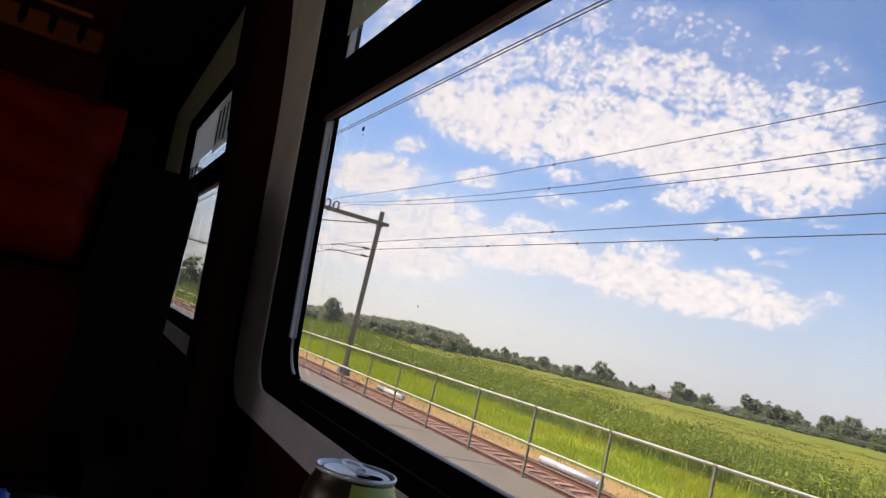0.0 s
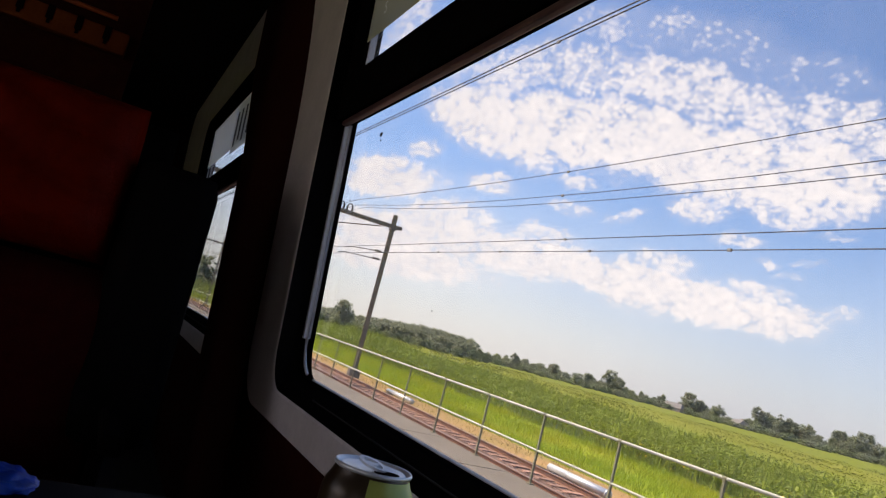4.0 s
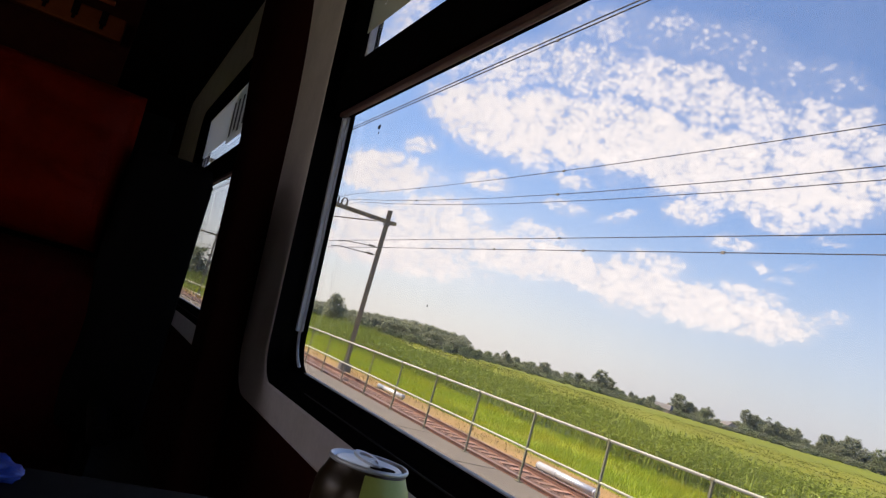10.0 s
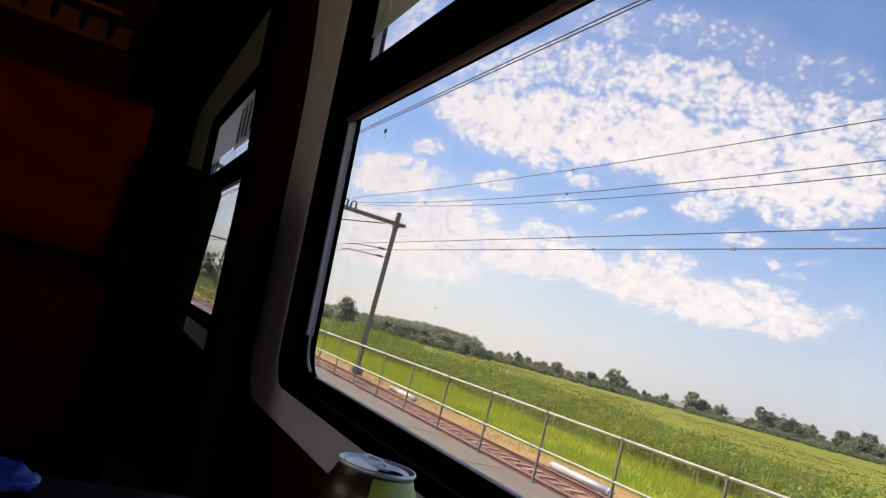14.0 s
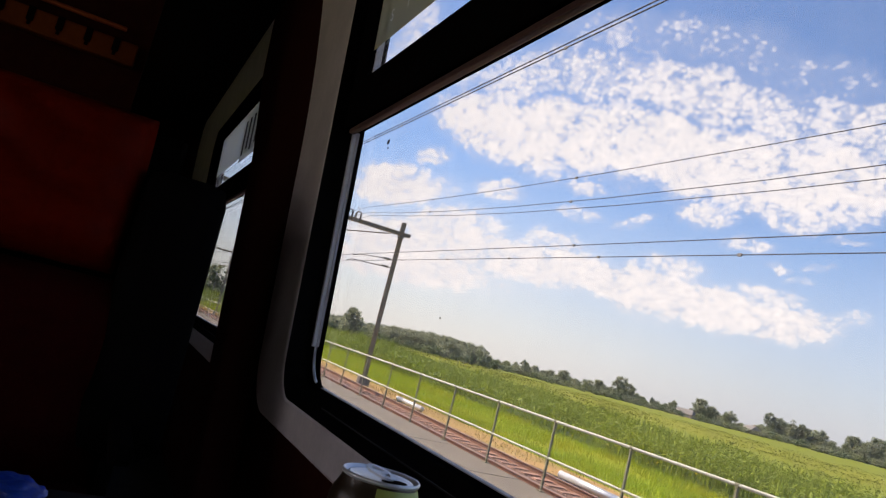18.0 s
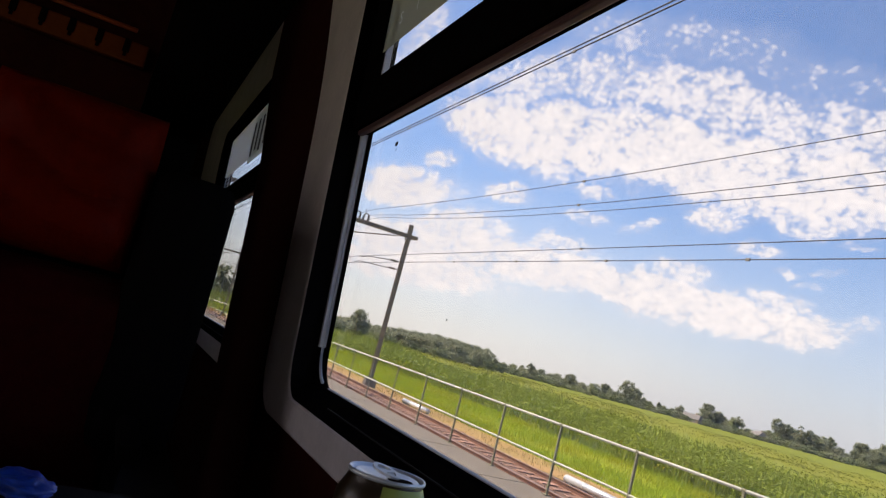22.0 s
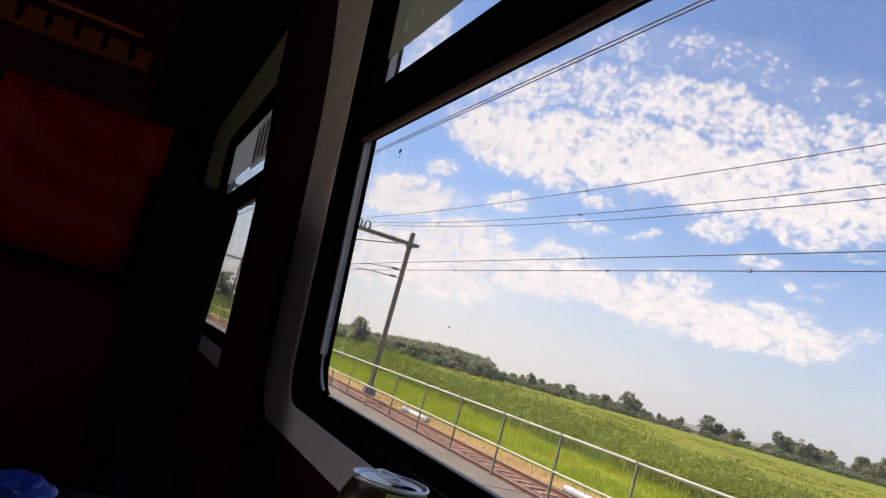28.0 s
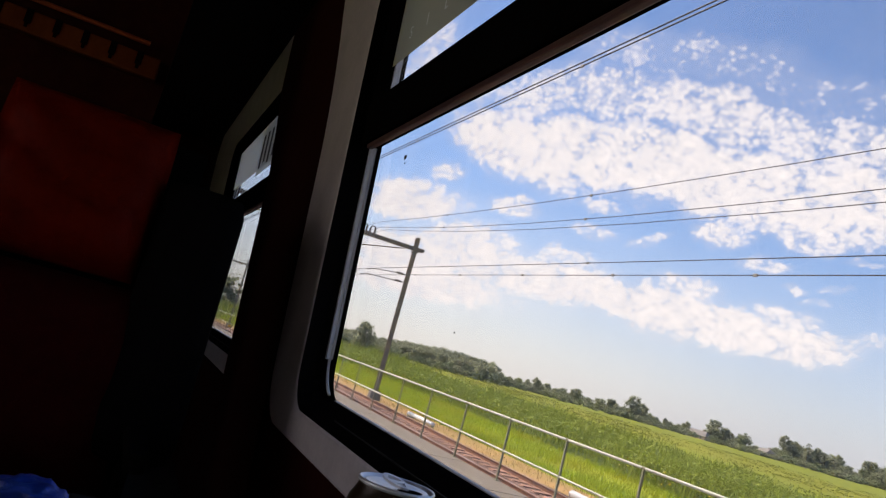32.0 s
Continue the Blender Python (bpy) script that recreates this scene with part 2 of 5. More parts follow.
def foliage(name, c1, c2, c3, trans=0.35, big=0.06):
    """Leaves: colour by leaf and by patch, some light through them."""
    mt = bpy.data.materials.new(name)
    mt.use_nodes = True
    nt = mt.node_tree
    N, L = nt.nodes.new, nt.links.new
    b, out = nt.nodes["Principled BSDF"], nt.nodes["Material Output"]
    geo = N("ShaderNodeNewGeometry")
    r = N("ShaderNodeValToRGB")
    r.color_ramp.elements[0].color, r.color_ramp.elements[1].color = (*c1, 1), (*c2, 1)
    L(geo.outputs["Random Per Island"], r.inputs[0])
    tc = N("ShaderNodeTexCoord")
    n = N("ShaderNodeTexNoise")
    n.inputs["Scale"].default_value = big
    n.inputs["Detail"].default_value = 5
    L(tc.outputs["Object"], n.inputs["Vector"])
    mr = N("ShaderNodeMapRange")
    mr.inputs["From Min"].default_value, mr.inputs["From Max"].default_value = 0.4, 0.65
    mr.inputs["To Max"].default_value = 0.8
    L(n.outputs[0], mr.inputs["Value"])
    mx = N("ShaderNodeMix")
    mx.data_type = "RGBA"
    L(mr.outputs[0], mx.inputs[0])
    L(r.outputs[0], mx.inputs[6])
    mx.inputs[7].default_value = (*c3, 1)
    L(mx.outputs[2], b.inputs["Base Color"])
    b.inputs["Roughness"].default_value = 0.55
    b.inputs["Specular IOR Level"].default_value = 0.18
    tr = N("ShaderNodeBsdfTranslucent")
    L(mx.outputs[2], tr.inputs["Color"])
    ms = N("ShaderNodeMixShader")
    ms.inputs[0].default_value = trans
    L(b.outputs[0], ms.inputs[1])
    L(tr.outputs[0], ms.inputs[2])
    L(ms.outputs[0], out.inputs["Surface"])
    return mt


def pane_glass(name, dirt=0.054):
    """Clear window glass with a film of dust, streaks and specks."""
    mt = bpy.data.materials.new(name)
    mt.use_nodes = True
    nt = mt.node_tree
    N, L = nt.nodes.new, nt.links.new
    out = nt.nodes["Material Output"]
    b = nt.nodes["Principled BSDF"]
    b.inputs["Transmission Weight"].default_value = 1.0
    b.inputs["Roughness"].default_value = 0.0
    b.inputs["IOR"].default_value = 1.10
    b.inputs["Base Color"].default_value = (0.985, 0.99, 0.985, 1)
    tc, mp = N("ShaderNodeTexCoord"), N("ShaderNodeMapping")
    mp.inputs["Scale"].default_value = (3.0, 1.6, 2.0)
    L(tc.outputs["Object"], mp.inputs[0])
    n = N("ShaderNodeTexNoise")
    n.inputs["Scale"].default_value = 1.7
    n.inputs["Detail"].default_value = 9
    n.inputs["Roughness"].default_value = 0.7
    n.inputs["Distortion"].default_value = 0.6
    L(mp.outputs[0], n.inputs["Vector"])
    n2 = N("ShaderNodeTexNoise")
    n2.inputs["Scale"].default_value = 90.0
    m2 = N("ShaderNodeMapping")
    m2.inputs["Rotation"].default_value = (0, 0, radians(12))
    m2.inputs["Scale"].default_value = (1.0, 0.22, 1.0)
    L(tc.outputs["Object"], m2.inputs[0])
    L(m2.outputs[0], n2.inputs["Vector"])
    a = N("ShaderNodeMapRange")
    a.inputs["From Min"].default_value, a.inputs["From Max"].default_value = 0.35, 0.75
    a.inputs["To Min"].default_value = dirt * 0.55
    a.inputs["To Max"].default_value = dirt
    L(n.outputs[0], a.inputs["Value"])
    s = N("ShaderNodeMapRange")
    s.inputs["From Min"].default_value, s.inputs["From Max"].default_value = 0.62, 0.78
    s.inputs["To Max"].default_value = 0.035
    L(n2.outputs[0], s.inputs["Value"])
    ad = N("ShaderNodeMath")
    ad.operation = "ADD"
    L(a.outputs[0], ad.inputs[0])
    L(s.outputs[0], ad.inputs[1])
    d = N("ShaderNodeBsdfTranslucent")
    d.inputs["Color"].default_value = (0.74, 0.71, 0.65, 1)
    ms = N("ShaderNodeMixShader")
    L(ad.outputs[0], ms.inputs[0])
    L(b.outputs[0], ms.inputs[1])
    L(d.outputs[0], ms.inputs[2])
    L(ms.outputs[0], out.inputs["Surface"])
    return mt


def film_glass(name, colour):
    """Frosted film on a pane."""
    mt = bpy.data.materials.new(name)
    mt.use_nodes = True
    nt = mt.node_tree
    N, L = nt.nodes.new, nt.links.new
    out = nt.nodes["Material Output"]
    t = N("ShaderNodeBsdfTranslucent")
    t.inputs["Color"].default_value = (*colour, 1)
    d = N("ShaderNodeBsdfDiffuse")
    d.inputs["Color"].default_value = (*colour, 1)
    ms = N("ShaderNodeMixShader")
    ms.inputs[0].default_value = 0.3
    L(t.outputs[0], ms.inputs[1])
    L(d.outputs[0], ms.inputs[2])
    L(ms.outputs[0], out.inputs["Surface"])
    return mt


M_TRIM = surface("grey_plastic", (0.68, 0.605, 0.60), (0.76, 0.68, 0.67), 60, 0.55, bump=0.03, big=0.25)
M_RUBBER = surface("black_rubber", (0.005, 0.005, 0.005), (0.008, 0.008, 0.008), 90, 0.9, bump=0.05, spec=0.0)
M_FRAME = surface("black_frame", (0.004, 0.004, 0.004), (0.007, 0.006, 0.006), 50, 0.9, bump=0.03, spec=0.0)
M_ALU = surface("aluminium", (0.52, 0.53, 0.55), (0.62, 0.63, 0.65), 120, 0.36, metal=0.75, bump=0.04)
M_LID = surface("bare_can_metal", (0.84, 0.86, 0.89), (0.90, 0.91, 0.93), 160, 0.40, metal=0.55, bump=0.0, big=0.15)
M_TAB = surface("ring_pull_metal", (0.90, 0.90, 0.91), (0.94, 0.94, 0.95), 160, 0.50, metal=0.5, bump=0.0, big=0.15)
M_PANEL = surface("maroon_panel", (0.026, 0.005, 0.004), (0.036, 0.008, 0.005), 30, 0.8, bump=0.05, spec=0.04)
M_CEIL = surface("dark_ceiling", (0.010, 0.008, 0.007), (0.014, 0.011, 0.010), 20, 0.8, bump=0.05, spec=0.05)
M_FLOOR = surface("carriage_floor", (0.03, 0.03, 0.032), (0.05, 0.05, 0.05), 60, 0.7)
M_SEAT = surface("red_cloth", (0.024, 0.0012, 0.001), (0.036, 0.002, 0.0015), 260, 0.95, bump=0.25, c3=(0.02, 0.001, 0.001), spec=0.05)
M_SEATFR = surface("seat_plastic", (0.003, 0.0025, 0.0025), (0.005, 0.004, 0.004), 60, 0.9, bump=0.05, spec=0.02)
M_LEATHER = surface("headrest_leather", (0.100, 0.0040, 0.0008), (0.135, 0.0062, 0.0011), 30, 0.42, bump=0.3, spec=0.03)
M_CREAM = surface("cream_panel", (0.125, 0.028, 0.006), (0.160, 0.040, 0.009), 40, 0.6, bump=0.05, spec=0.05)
M_ORANGE = surface("varnished_wood", (0.24, 0.046, 0.010), (0.31, 0.066, 0.015), 20, 0.35, stretch=(1, 1, 8), bump=0.05)
M_TABLE = surface("table_laminate", (0.012, 0.011, 0.010), (0.02, 0.018, 0.016), 60, 0.7, bump=0.03, spec=0.1)
M_CANGREEN = surface("can_green_print", (0.42, 0.48, 0.08), (0.52, 0.56, 0.13), 60, 0.35, metal=0.1, bump=0.0, c3=(0.22, 0.30, 0.05))
M_CANDARK = surface("can_dark_print", (0.035, 0.022, 0.012), (0.06, 0.04, 0.02), 60, 0.32, metal=0.4, bump=0.0)
M_HOLE = surface("dark_opening", (0.006, 0.003, 0.003), (0.008, 0.004, 0.004), 60, 0.9, bump=0.0, spec=0.02)
M_BLUE = surface("blue_plastic", (0.003, 0.024, 0.26), (0.010, 0.085, 0.55), 45, 0.35, bump=0.3, c3=(0.002, 0.014, 0.15))
M_GLASS = pane_glass("window_glass")
M_FILM = film_glass("frosted_film", (0.60, 0.585, 0.48))
M_BEAD = surface("pale_frame", (0.60, 0.61, 0.64), (0.70, 0.71, 0.74), 120, 0.5, bump=0.05, big=0.2)
M_LIP = surface("brown_lip", (0.095, 0.045, 0.038), (0.125, 0.066, 0.058), 60, 0.5, bump=0.05)
M_STICK = film_glass("white_sticker", (0.88, 0.88, 0.86))
M_WHITEPRINT = film_glass("white_print", (0.97, 0.97, 0.96))
M_DARKPRINT = surface("dark_print", (0.03, 0.03, 0.03), (0.05, 0.05, 0.05), 40, 0.6, bump=0.0)

M_GROUND = surface("meadow", (0.112, 0.136, 0.013), (0.148, 0.168, 0.018), 0.9, 0.9, bump=0.4, c3=(0.105, 0.122, 0.012), big=0.8, spec=0.1)
M_FIELD_Y = surface("dry_meadow", (0.150, 0.160, 0.014), (0.190, 0.186, 0.020), 0.8, 0.9, bump=0.4, c3=(0.128, 0.148, 0.013), big=0.7, spec=0.1)
M_FIELD_B = surface("mown_meadow", (0.125, 0.150, 0.012), (0.158, 0.178, 0.017), 0.8, 0.9, bump=0.4, c3=(0.140, 0.152, 0.014), big=0.7, spec=0.1)
M_REEDBED = surface("reed_litter", (0.035, 0.055, 0.012), (0.06, 0.08, 0.02), 2.0, 0.95, bump=0.6, spec=0.1)
M_DRY = surface("dry_verge", (0.29, 0.175, 0.070), (0.40, 0.25, 0.105), 3.0, 0.95, bump=0.5, c3=(0.24, 0.19, 0.06), big=0.7, spec=0.1)
M_LAWN = surface("bright_grass_soil", (0.175, 0.215, 0.010), (0.23, 0.265, 0.014), 3.0, 0.95, bump=0.5, c3=(0.23, 0.22, 0.04), big=0.6, spec=0.1)
M_BALLAST = surface("ballast", (0.085, 0.042, 0.028), (0.150, 0.082, 0.056), 22, 0.9, bump=1.0, c3=(0.11, 0.05, 0.028), big=0.6)
M_STONE = surface("ballast_stone", (0.11, 0.060, 0.040), (0.20, 0.125, 0.088), 9, 0.9, bump=0.4, big=0.3)
M_RAIL = surface("rusty_rail", (0.125, 0.052, 0.028), (0.19, 0.085, 0.048), 30, 0.75, metal=0.2, bump=0.3)
M_RAILTOP = surface("worn_rail_head", (0.36, 0.28, 0.22), (0.46, 0.38, 0.32), 12, 0.4, metal=0.8, bump=0.1)
M_SLEEPER = surface("concrete_sleeper", (0.225, 0.118, 0.080), (0.31, 0.175, 0.122), 14, 0.9, bump=0.3, rand=0.2)
M_CONC = surface("walkway_concrete", (0.098, 0.080, 0.058), (0.150, 0.123, 0.090), 10, 0.85, bump=0.25, c3=(0.075, 0.062, 0.045))
M_GALV = surface("galvanised_steel", (0.70, 0.68, 0.50), (0.80, 0.78, 0.60), 22, 0.7, metal=0.0, bump=0.1, c3=(0.42, 0.38, 0.30))
M_MAST = surface("weathered_mast_steel", (0.15, 0.118, 0.082), (0.23, 0.185, 0.135), 9, 0.7, metal=0.2, bump=0.2, c3=(0.22, 0.17, 0.12), stretch=(1, 1, 0.3))
M_MASTDARK = surface("dark_mast_steel", (0.13, 0.12, 0.11), (0.20, 0.18, 0.16), 9, 0.7, metal=0.2, bump=0.2)
M_POST = surface("dull_post_steel", (0.115, 0.110, 0.062), (0.21, 0.195, 0.12), 26, 0.85, metal=0.0, bump=0.15)
M_FOOT = surface("dark_concrete", (0.15, 0.13, 0.11), (0.22, 0.19, 0.16), 8, 0.9, bump=0.3)
M_WIRE = surface("copper_wire", (0.018, 0.016, 0.015), (0.03, 0.026, 0.024), 5, 0.8, metal=0.0, bump=0.0)
M_INSUL = surface("insulator", (0.06, 0.045, 0.04), (0.10, 0.08, 0.07), 30, 0.35, bump=0.05)
M_YELLOW = surface("yellow_cover", (0.62, 0.33, 0.02), (0.75, 0.42, 0.03), 12, 0.55, bump=0.1, c3=(0.42, 0.23, 0.03))
M_PIPE = surface("white_duct", (0.55, 0.54, 0.50), (0.68, 0.67, 0.63), 10, 0.6, bump=0.1)
M_DUCT = surface("zinc_duct", (0.62, 0.61, 0.59), (0.74, 0.73, 0.71), 16, 0.34, metal=0.6, bump=0.08, c3=(0.45, 0.43, 0.40))
M_CAB = surface("cabinet_paint", (0.30, 0.31, 0.28), (0.42, 0.43, 0.39), 8, 0.55, bump=0.08, c3=(0.30, 0.32, 0.28))
M_SIGBLACK = surface("signal_black", (0.010, 0.010, 0.011), (0.02, 0.02, 0.02), 20, 0.6, bump=0.1)
M_PAINTG = surface("spray_green", (0.10, 0.17, 0.12), (0.16, 0.25, 0.18), 14, 0.6, bump=0.0)
M_PAINTK = surface("spray_black", (0.02, 0.02, 0.02), (0.04, 0.04, 0.04), 14, 0.6, bump=0.0)
M_BARK = surface("bark", (0.06, 0.045, 0.03), (0.11, 0.085, 0.06), 5, 0.9, bump=0.5)
M_ROOF = surface("roof_tiles", (0.115, 0.105, 0.098), (0.165, 0.150, 0.138), 3, 0.8, bump=0.2)
M_BRICK = surface("house_brick", (0.30, 0.22, 0.17), (0.38, 0.29, 0.23), 3, 0.85, bump=0.2)

M_REED = foliage("reed_leaves", (0.115, 0.160, 0.018), (0.275, 0.320, 0.040), (0.225, 0.260, 0.028), 0.25, 0.09)
M_GRASS = foliage("bright_grass", (0.195, 0.285, 0.008), (0.290, 0.370, 0.012), (0.340, 0.330, 0.012), 0.4, 0.30)
M_MEADOWG = foliage("meadow_grass", (0.145, 0.190, 0.020), (0.185, 0.225, 0.028), (0.205, 0.215, 0.030), 0.35, 0.03)
M_TUFT = foliage("tuft_grass", (0.150, 0.182, 0.020), (0.192, 0.212, 0.028), (0.185, 0.190, 0.024), 0.45, 0.02)
M_DITCHW = foliage("ditch_weed_leaves", (0.128, 0.150, 0.020), (0.175, 0.188, 0.030), (0.165, 0.160, 0.026), 0.4, 0.05)
M_STRAW = foliage("dry_grass", (0.32, 0.21, 0.07), (0.44, 0.31, 0.11), (0.24, 0.24, 0.05), 0.3, 0.5)
# distance haze is put into the first two: leaf colours lightened and greyed
M_LEAF = [foliage("leaves_hazed", (0.190, 0.205, 0.135), (0.290, 0.305, 0.195), (0.235, 0.255, 0.165), 0.65, 0.2),
          foliage("leaves_mid_hazed", (0.175, 0.200, 0.110), (0.275, 0.300, 0.155), (0.225, 0.250, 0.130), 0.62, 0.2),
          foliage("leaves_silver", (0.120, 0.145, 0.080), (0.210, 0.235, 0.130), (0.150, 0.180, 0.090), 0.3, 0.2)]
M_FLOWER = foliage("yellow_flowers", (0.70, 0.36, 0.01), (0.85, 0.52, 0.02), (0.75, 0.50, 0.03), 0.2, 0.5)


# ------------------------------------------------------------------ mesh helpers
def box(bm, c, s, rot=None, bevel=0.0):
    """A box of size s round c, bevelled."""
    m = Matrix.Translation(c) @ (rot.to_4x4() if rot is not None else Matrix.Identity(4)) @ Matrix.Diagonal((*s, 1))
    g = bmesh.ops.create_cube(bm, size=1.0, matrix=m)
    if bevel:
        es = list({e for v in g["verts"] for e in v.link_edges})
        bmesh.ops.bevel(bm, geom=es, offset=bevel, segments=2, affect="EDGES", profile=0.6)


def rod(bm, a, b, r, n=8, r2=None):
    """A round bar from a to b."""
    a, b = Vector(a), Vector(b)
    d = b - a
    q = d.to_track_quat("Z", "Y").to_matrix().to_4x4()
    bmesh.ops.create_cone(bm, cap_ends=True, segments=n, radius1=r, radius2=r if r2 is None else r2, depth=d.length,
                          matrix=Matrix.Translation((a + b) / 2) @ q)


def flat(bm, a, b, w, h):
    """A rectangular bar from a to b, w across and h high."""
    a, b = Vector(a), Vector(b)
    d = b - a
    y = d.normalized()
    x = y.cross(Vector((0, 0, 1)))
    x = Vector((1, 0, 0)) if x.length < 1e-4 else x.normalized()
    z = x.cross(y)
    r = Matrix((x, y, z)).transposed()
    box(bm, (a + b) / 2, (w, d.length, h), r)


def lathe(bm, prof, n=24, centre=(0, 0, 0)):
    """A turned shape from (radius, height) pairs."""
    rings = []
    for r, z in prof:
        rings.append([bm.verts.new((centre[0] + r * math.cos(2 * math.pi * i / n), centre[1] + r * math.sin(2 * math.pi * i / n), centre[2] + z)) for i in range(n)])
    for p, q in zip(rings, rings[1:]):
        for i in range(n):
            bm.faces.new((p[i], p[(i + 1) % n], q[(i + 1) % n], q[i]))
    return rings


def tube(bm, pts, r, n=6, closed=False):
    """A round bar along a line of points."""
    pts = [Vector(p) for p in pts]
    rings = []
    k = len(pts)
    for i, p in enumerate(pts):
        d = (pts[(i + 1) % k] - pts[i - 1]) if closed else (pts[min(i + 1, k - 1)] - pts[max(i - 1, 0)])
        d.normalize()
        u = d.cross(Vector((0.13, 0.31, 0.94)))
        u.normalize()
        v = d.cross(u)
        rings.append([bm.verts.new(p + r * (math.cos(2 * math.pi * j / n) * u + math.sin(2 * math.pi * j / n) * v)) for j in range(n)])
    for i in range(k if closed else k - 1):
        p, q = rings[i], rings[(i + 1) % k]
        for j in range(n):
            bm.faces.new((p[j], p[(j + 1) % n], q[(j + 1) % n], q[j]))
    if not closed:
        bm.faces.new(rings[0][::-1])
        bm.faces.new(rings[-1])


def finish(bm, name, material, smooth=False):
    bmesh.ops.recalc_face_normals(bm, faces=bm.faces)
    me = bpy.data.meshes.new(name)
    bm.to_mesh(me)
    bm.free()
    me.materials.append(material)
    if smooth:
        me.polygons.foreach_set("use_smooth", [True] * len(me.polygons))
    return me


def part(name, bm, material, parent, label="", smooth=False):
    ob = new(name, finish(bm, name, material, smooth))
    ob.parent = parent
    return tagged(ob, label)


def shared(name, me, parent, m):
    """One more object on a mesh that others use too."""
    ob = new(name, me)
    ob.parent = parent
    ob.matrix_basis = m
    return ob


def thing(name, m, label, category, group="", kind=""):
    ob = new(name)
    ob.empty_display_size = 0.1
    ob.matrix_basis = m
    return tagged(ob, label, category, group, kind)


def solid(name, bm, material, label, category, kind="", m=None, smooth=False, group=""):
    ob = new(name, finish(bm, name, material, smooth))
    if m is not None:
        ob.matrix_basis = m
    return tagged(ob, label, category, group, kind)


def boxes(*args, bevel=0.0):
    bm = bmesh.new()
    for a in args:
        box(bm, a[0], a[1], bevel=bevel)
    return bm


def raw(name, verts, faces, material):
    me = bpy.data.meshes.new(name)
    me.from_pydata(verts, [], faces)
    me.materials.append(material)
    return me


# ================================================================== THE CARRIAGE
# the window wall leans inwards: u along the train, v up the wall, d into the room
LEAN = math.atan(0.078)
WALL = Matrix(((1, 0, 0, 0), (0, -math.sin(LEAN), -math.cos(LEAN), 0.54), (0, math.cos(LEAN), -math.sin(LEAN), 2.29), (0, 0, 0, 1)))
W1 = (-1.885, 0.05)
W2 = (-5.10, -3.17)
V_TOP, V_TR, V_UP = 0.668, 0.803, 1.15
D_IN = 0.062
FLOOR_Z = 1.50


def ub(u0, u1, v0, v1, d0, d1):
    return ((u0 + u1) / 2, (v0 + v1) / 2, (d0 + d1) / 2), (u1 - u0, v1 - v0, d1 - d0)


def rounded_loop(u0, u1, v0, v1, r, rt=None, n=8, k=8):
    """A rounded rectangle, corner radius r below and rt above, with points along its upright sides."""
    rt = r if rt is None else rt
    pts = []
    for cu, cv, q, a0 in ((u1 - rt, v1 - rt, rt, 0), (u0 + rt, v1 - rt, rt, 90), (u0 + r, v0 + r, r, 180), (u1 - r, v0 + r, r, 270)):
        for i in range(n + 1):
            a = radians(a0 + 90 * i / n)
            pts.append((cu + q * math.cos(a), cv + q * math.sin(a)))
        if a0 == 90:
            pts += [(u0, v1 - rt - (v1 - v0 - r - rt) * i / k) for i in range(1, k)]
        if a0 == 270:
            pts += [(u1, v0 + r + (v1 - v0 - r - rt) * i / k) for i in range(1, k)]
    return pts


def flare(v):
    """How far the surround widens towards the ceiling."""
    return 0.4 * max(0.0, v - 0.62) ** 2


def flared(loop, mid):
    return [(u - flare(v) if u < mid else u, v) for u, v in loop]


def loft(bm, loops):
    """A skin through loops of equal count; each loop is (points, depth)."""
    rings = [[bm.verts.new((u, v, d)) for u, v in pts] for pts, d in loops]
    n = len(rings[0])
    for p, q in zip(rings, rings[1:]):
        for k in range(n):
            bm.faces.new((p[k], p[(k + 1) % n], q[(k + 1) % n], q[k]))


def ring(bm, outer, inner, d0, d1):
    """A flat frame between two loops of equal count, d0 to d1 deep."""
    loft(bm, [(outer, d1), (inner, d1), (inner, d0), (outer, d0), (outer, d1)])


wall = thing("wall_window_side", WALL, "dark maroon plastic wall panelling between the carriage windows", "wall", kind="structure")
VB, VT = -0.80, 1.50
G = 0.082
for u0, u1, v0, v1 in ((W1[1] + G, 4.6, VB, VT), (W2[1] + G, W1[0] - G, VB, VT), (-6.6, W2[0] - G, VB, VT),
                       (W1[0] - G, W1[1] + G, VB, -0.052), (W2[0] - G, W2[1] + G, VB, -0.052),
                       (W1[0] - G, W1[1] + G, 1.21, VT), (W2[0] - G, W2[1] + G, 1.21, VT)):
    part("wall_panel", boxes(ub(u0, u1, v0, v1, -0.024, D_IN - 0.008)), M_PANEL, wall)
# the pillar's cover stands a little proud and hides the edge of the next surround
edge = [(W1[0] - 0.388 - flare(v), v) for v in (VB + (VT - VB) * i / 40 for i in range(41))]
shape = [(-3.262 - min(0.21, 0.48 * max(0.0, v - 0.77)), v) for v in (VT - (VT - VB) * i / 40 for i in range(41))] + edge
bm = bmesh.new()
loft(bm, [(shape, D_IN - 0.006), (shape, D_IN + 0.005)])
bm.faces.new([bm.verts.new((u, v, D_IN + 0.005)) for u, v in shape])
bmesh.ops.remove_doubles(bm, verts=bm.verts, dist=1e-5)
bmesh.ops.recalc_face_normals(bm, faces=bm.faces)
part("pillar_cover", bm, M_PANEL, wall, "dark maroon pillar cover")


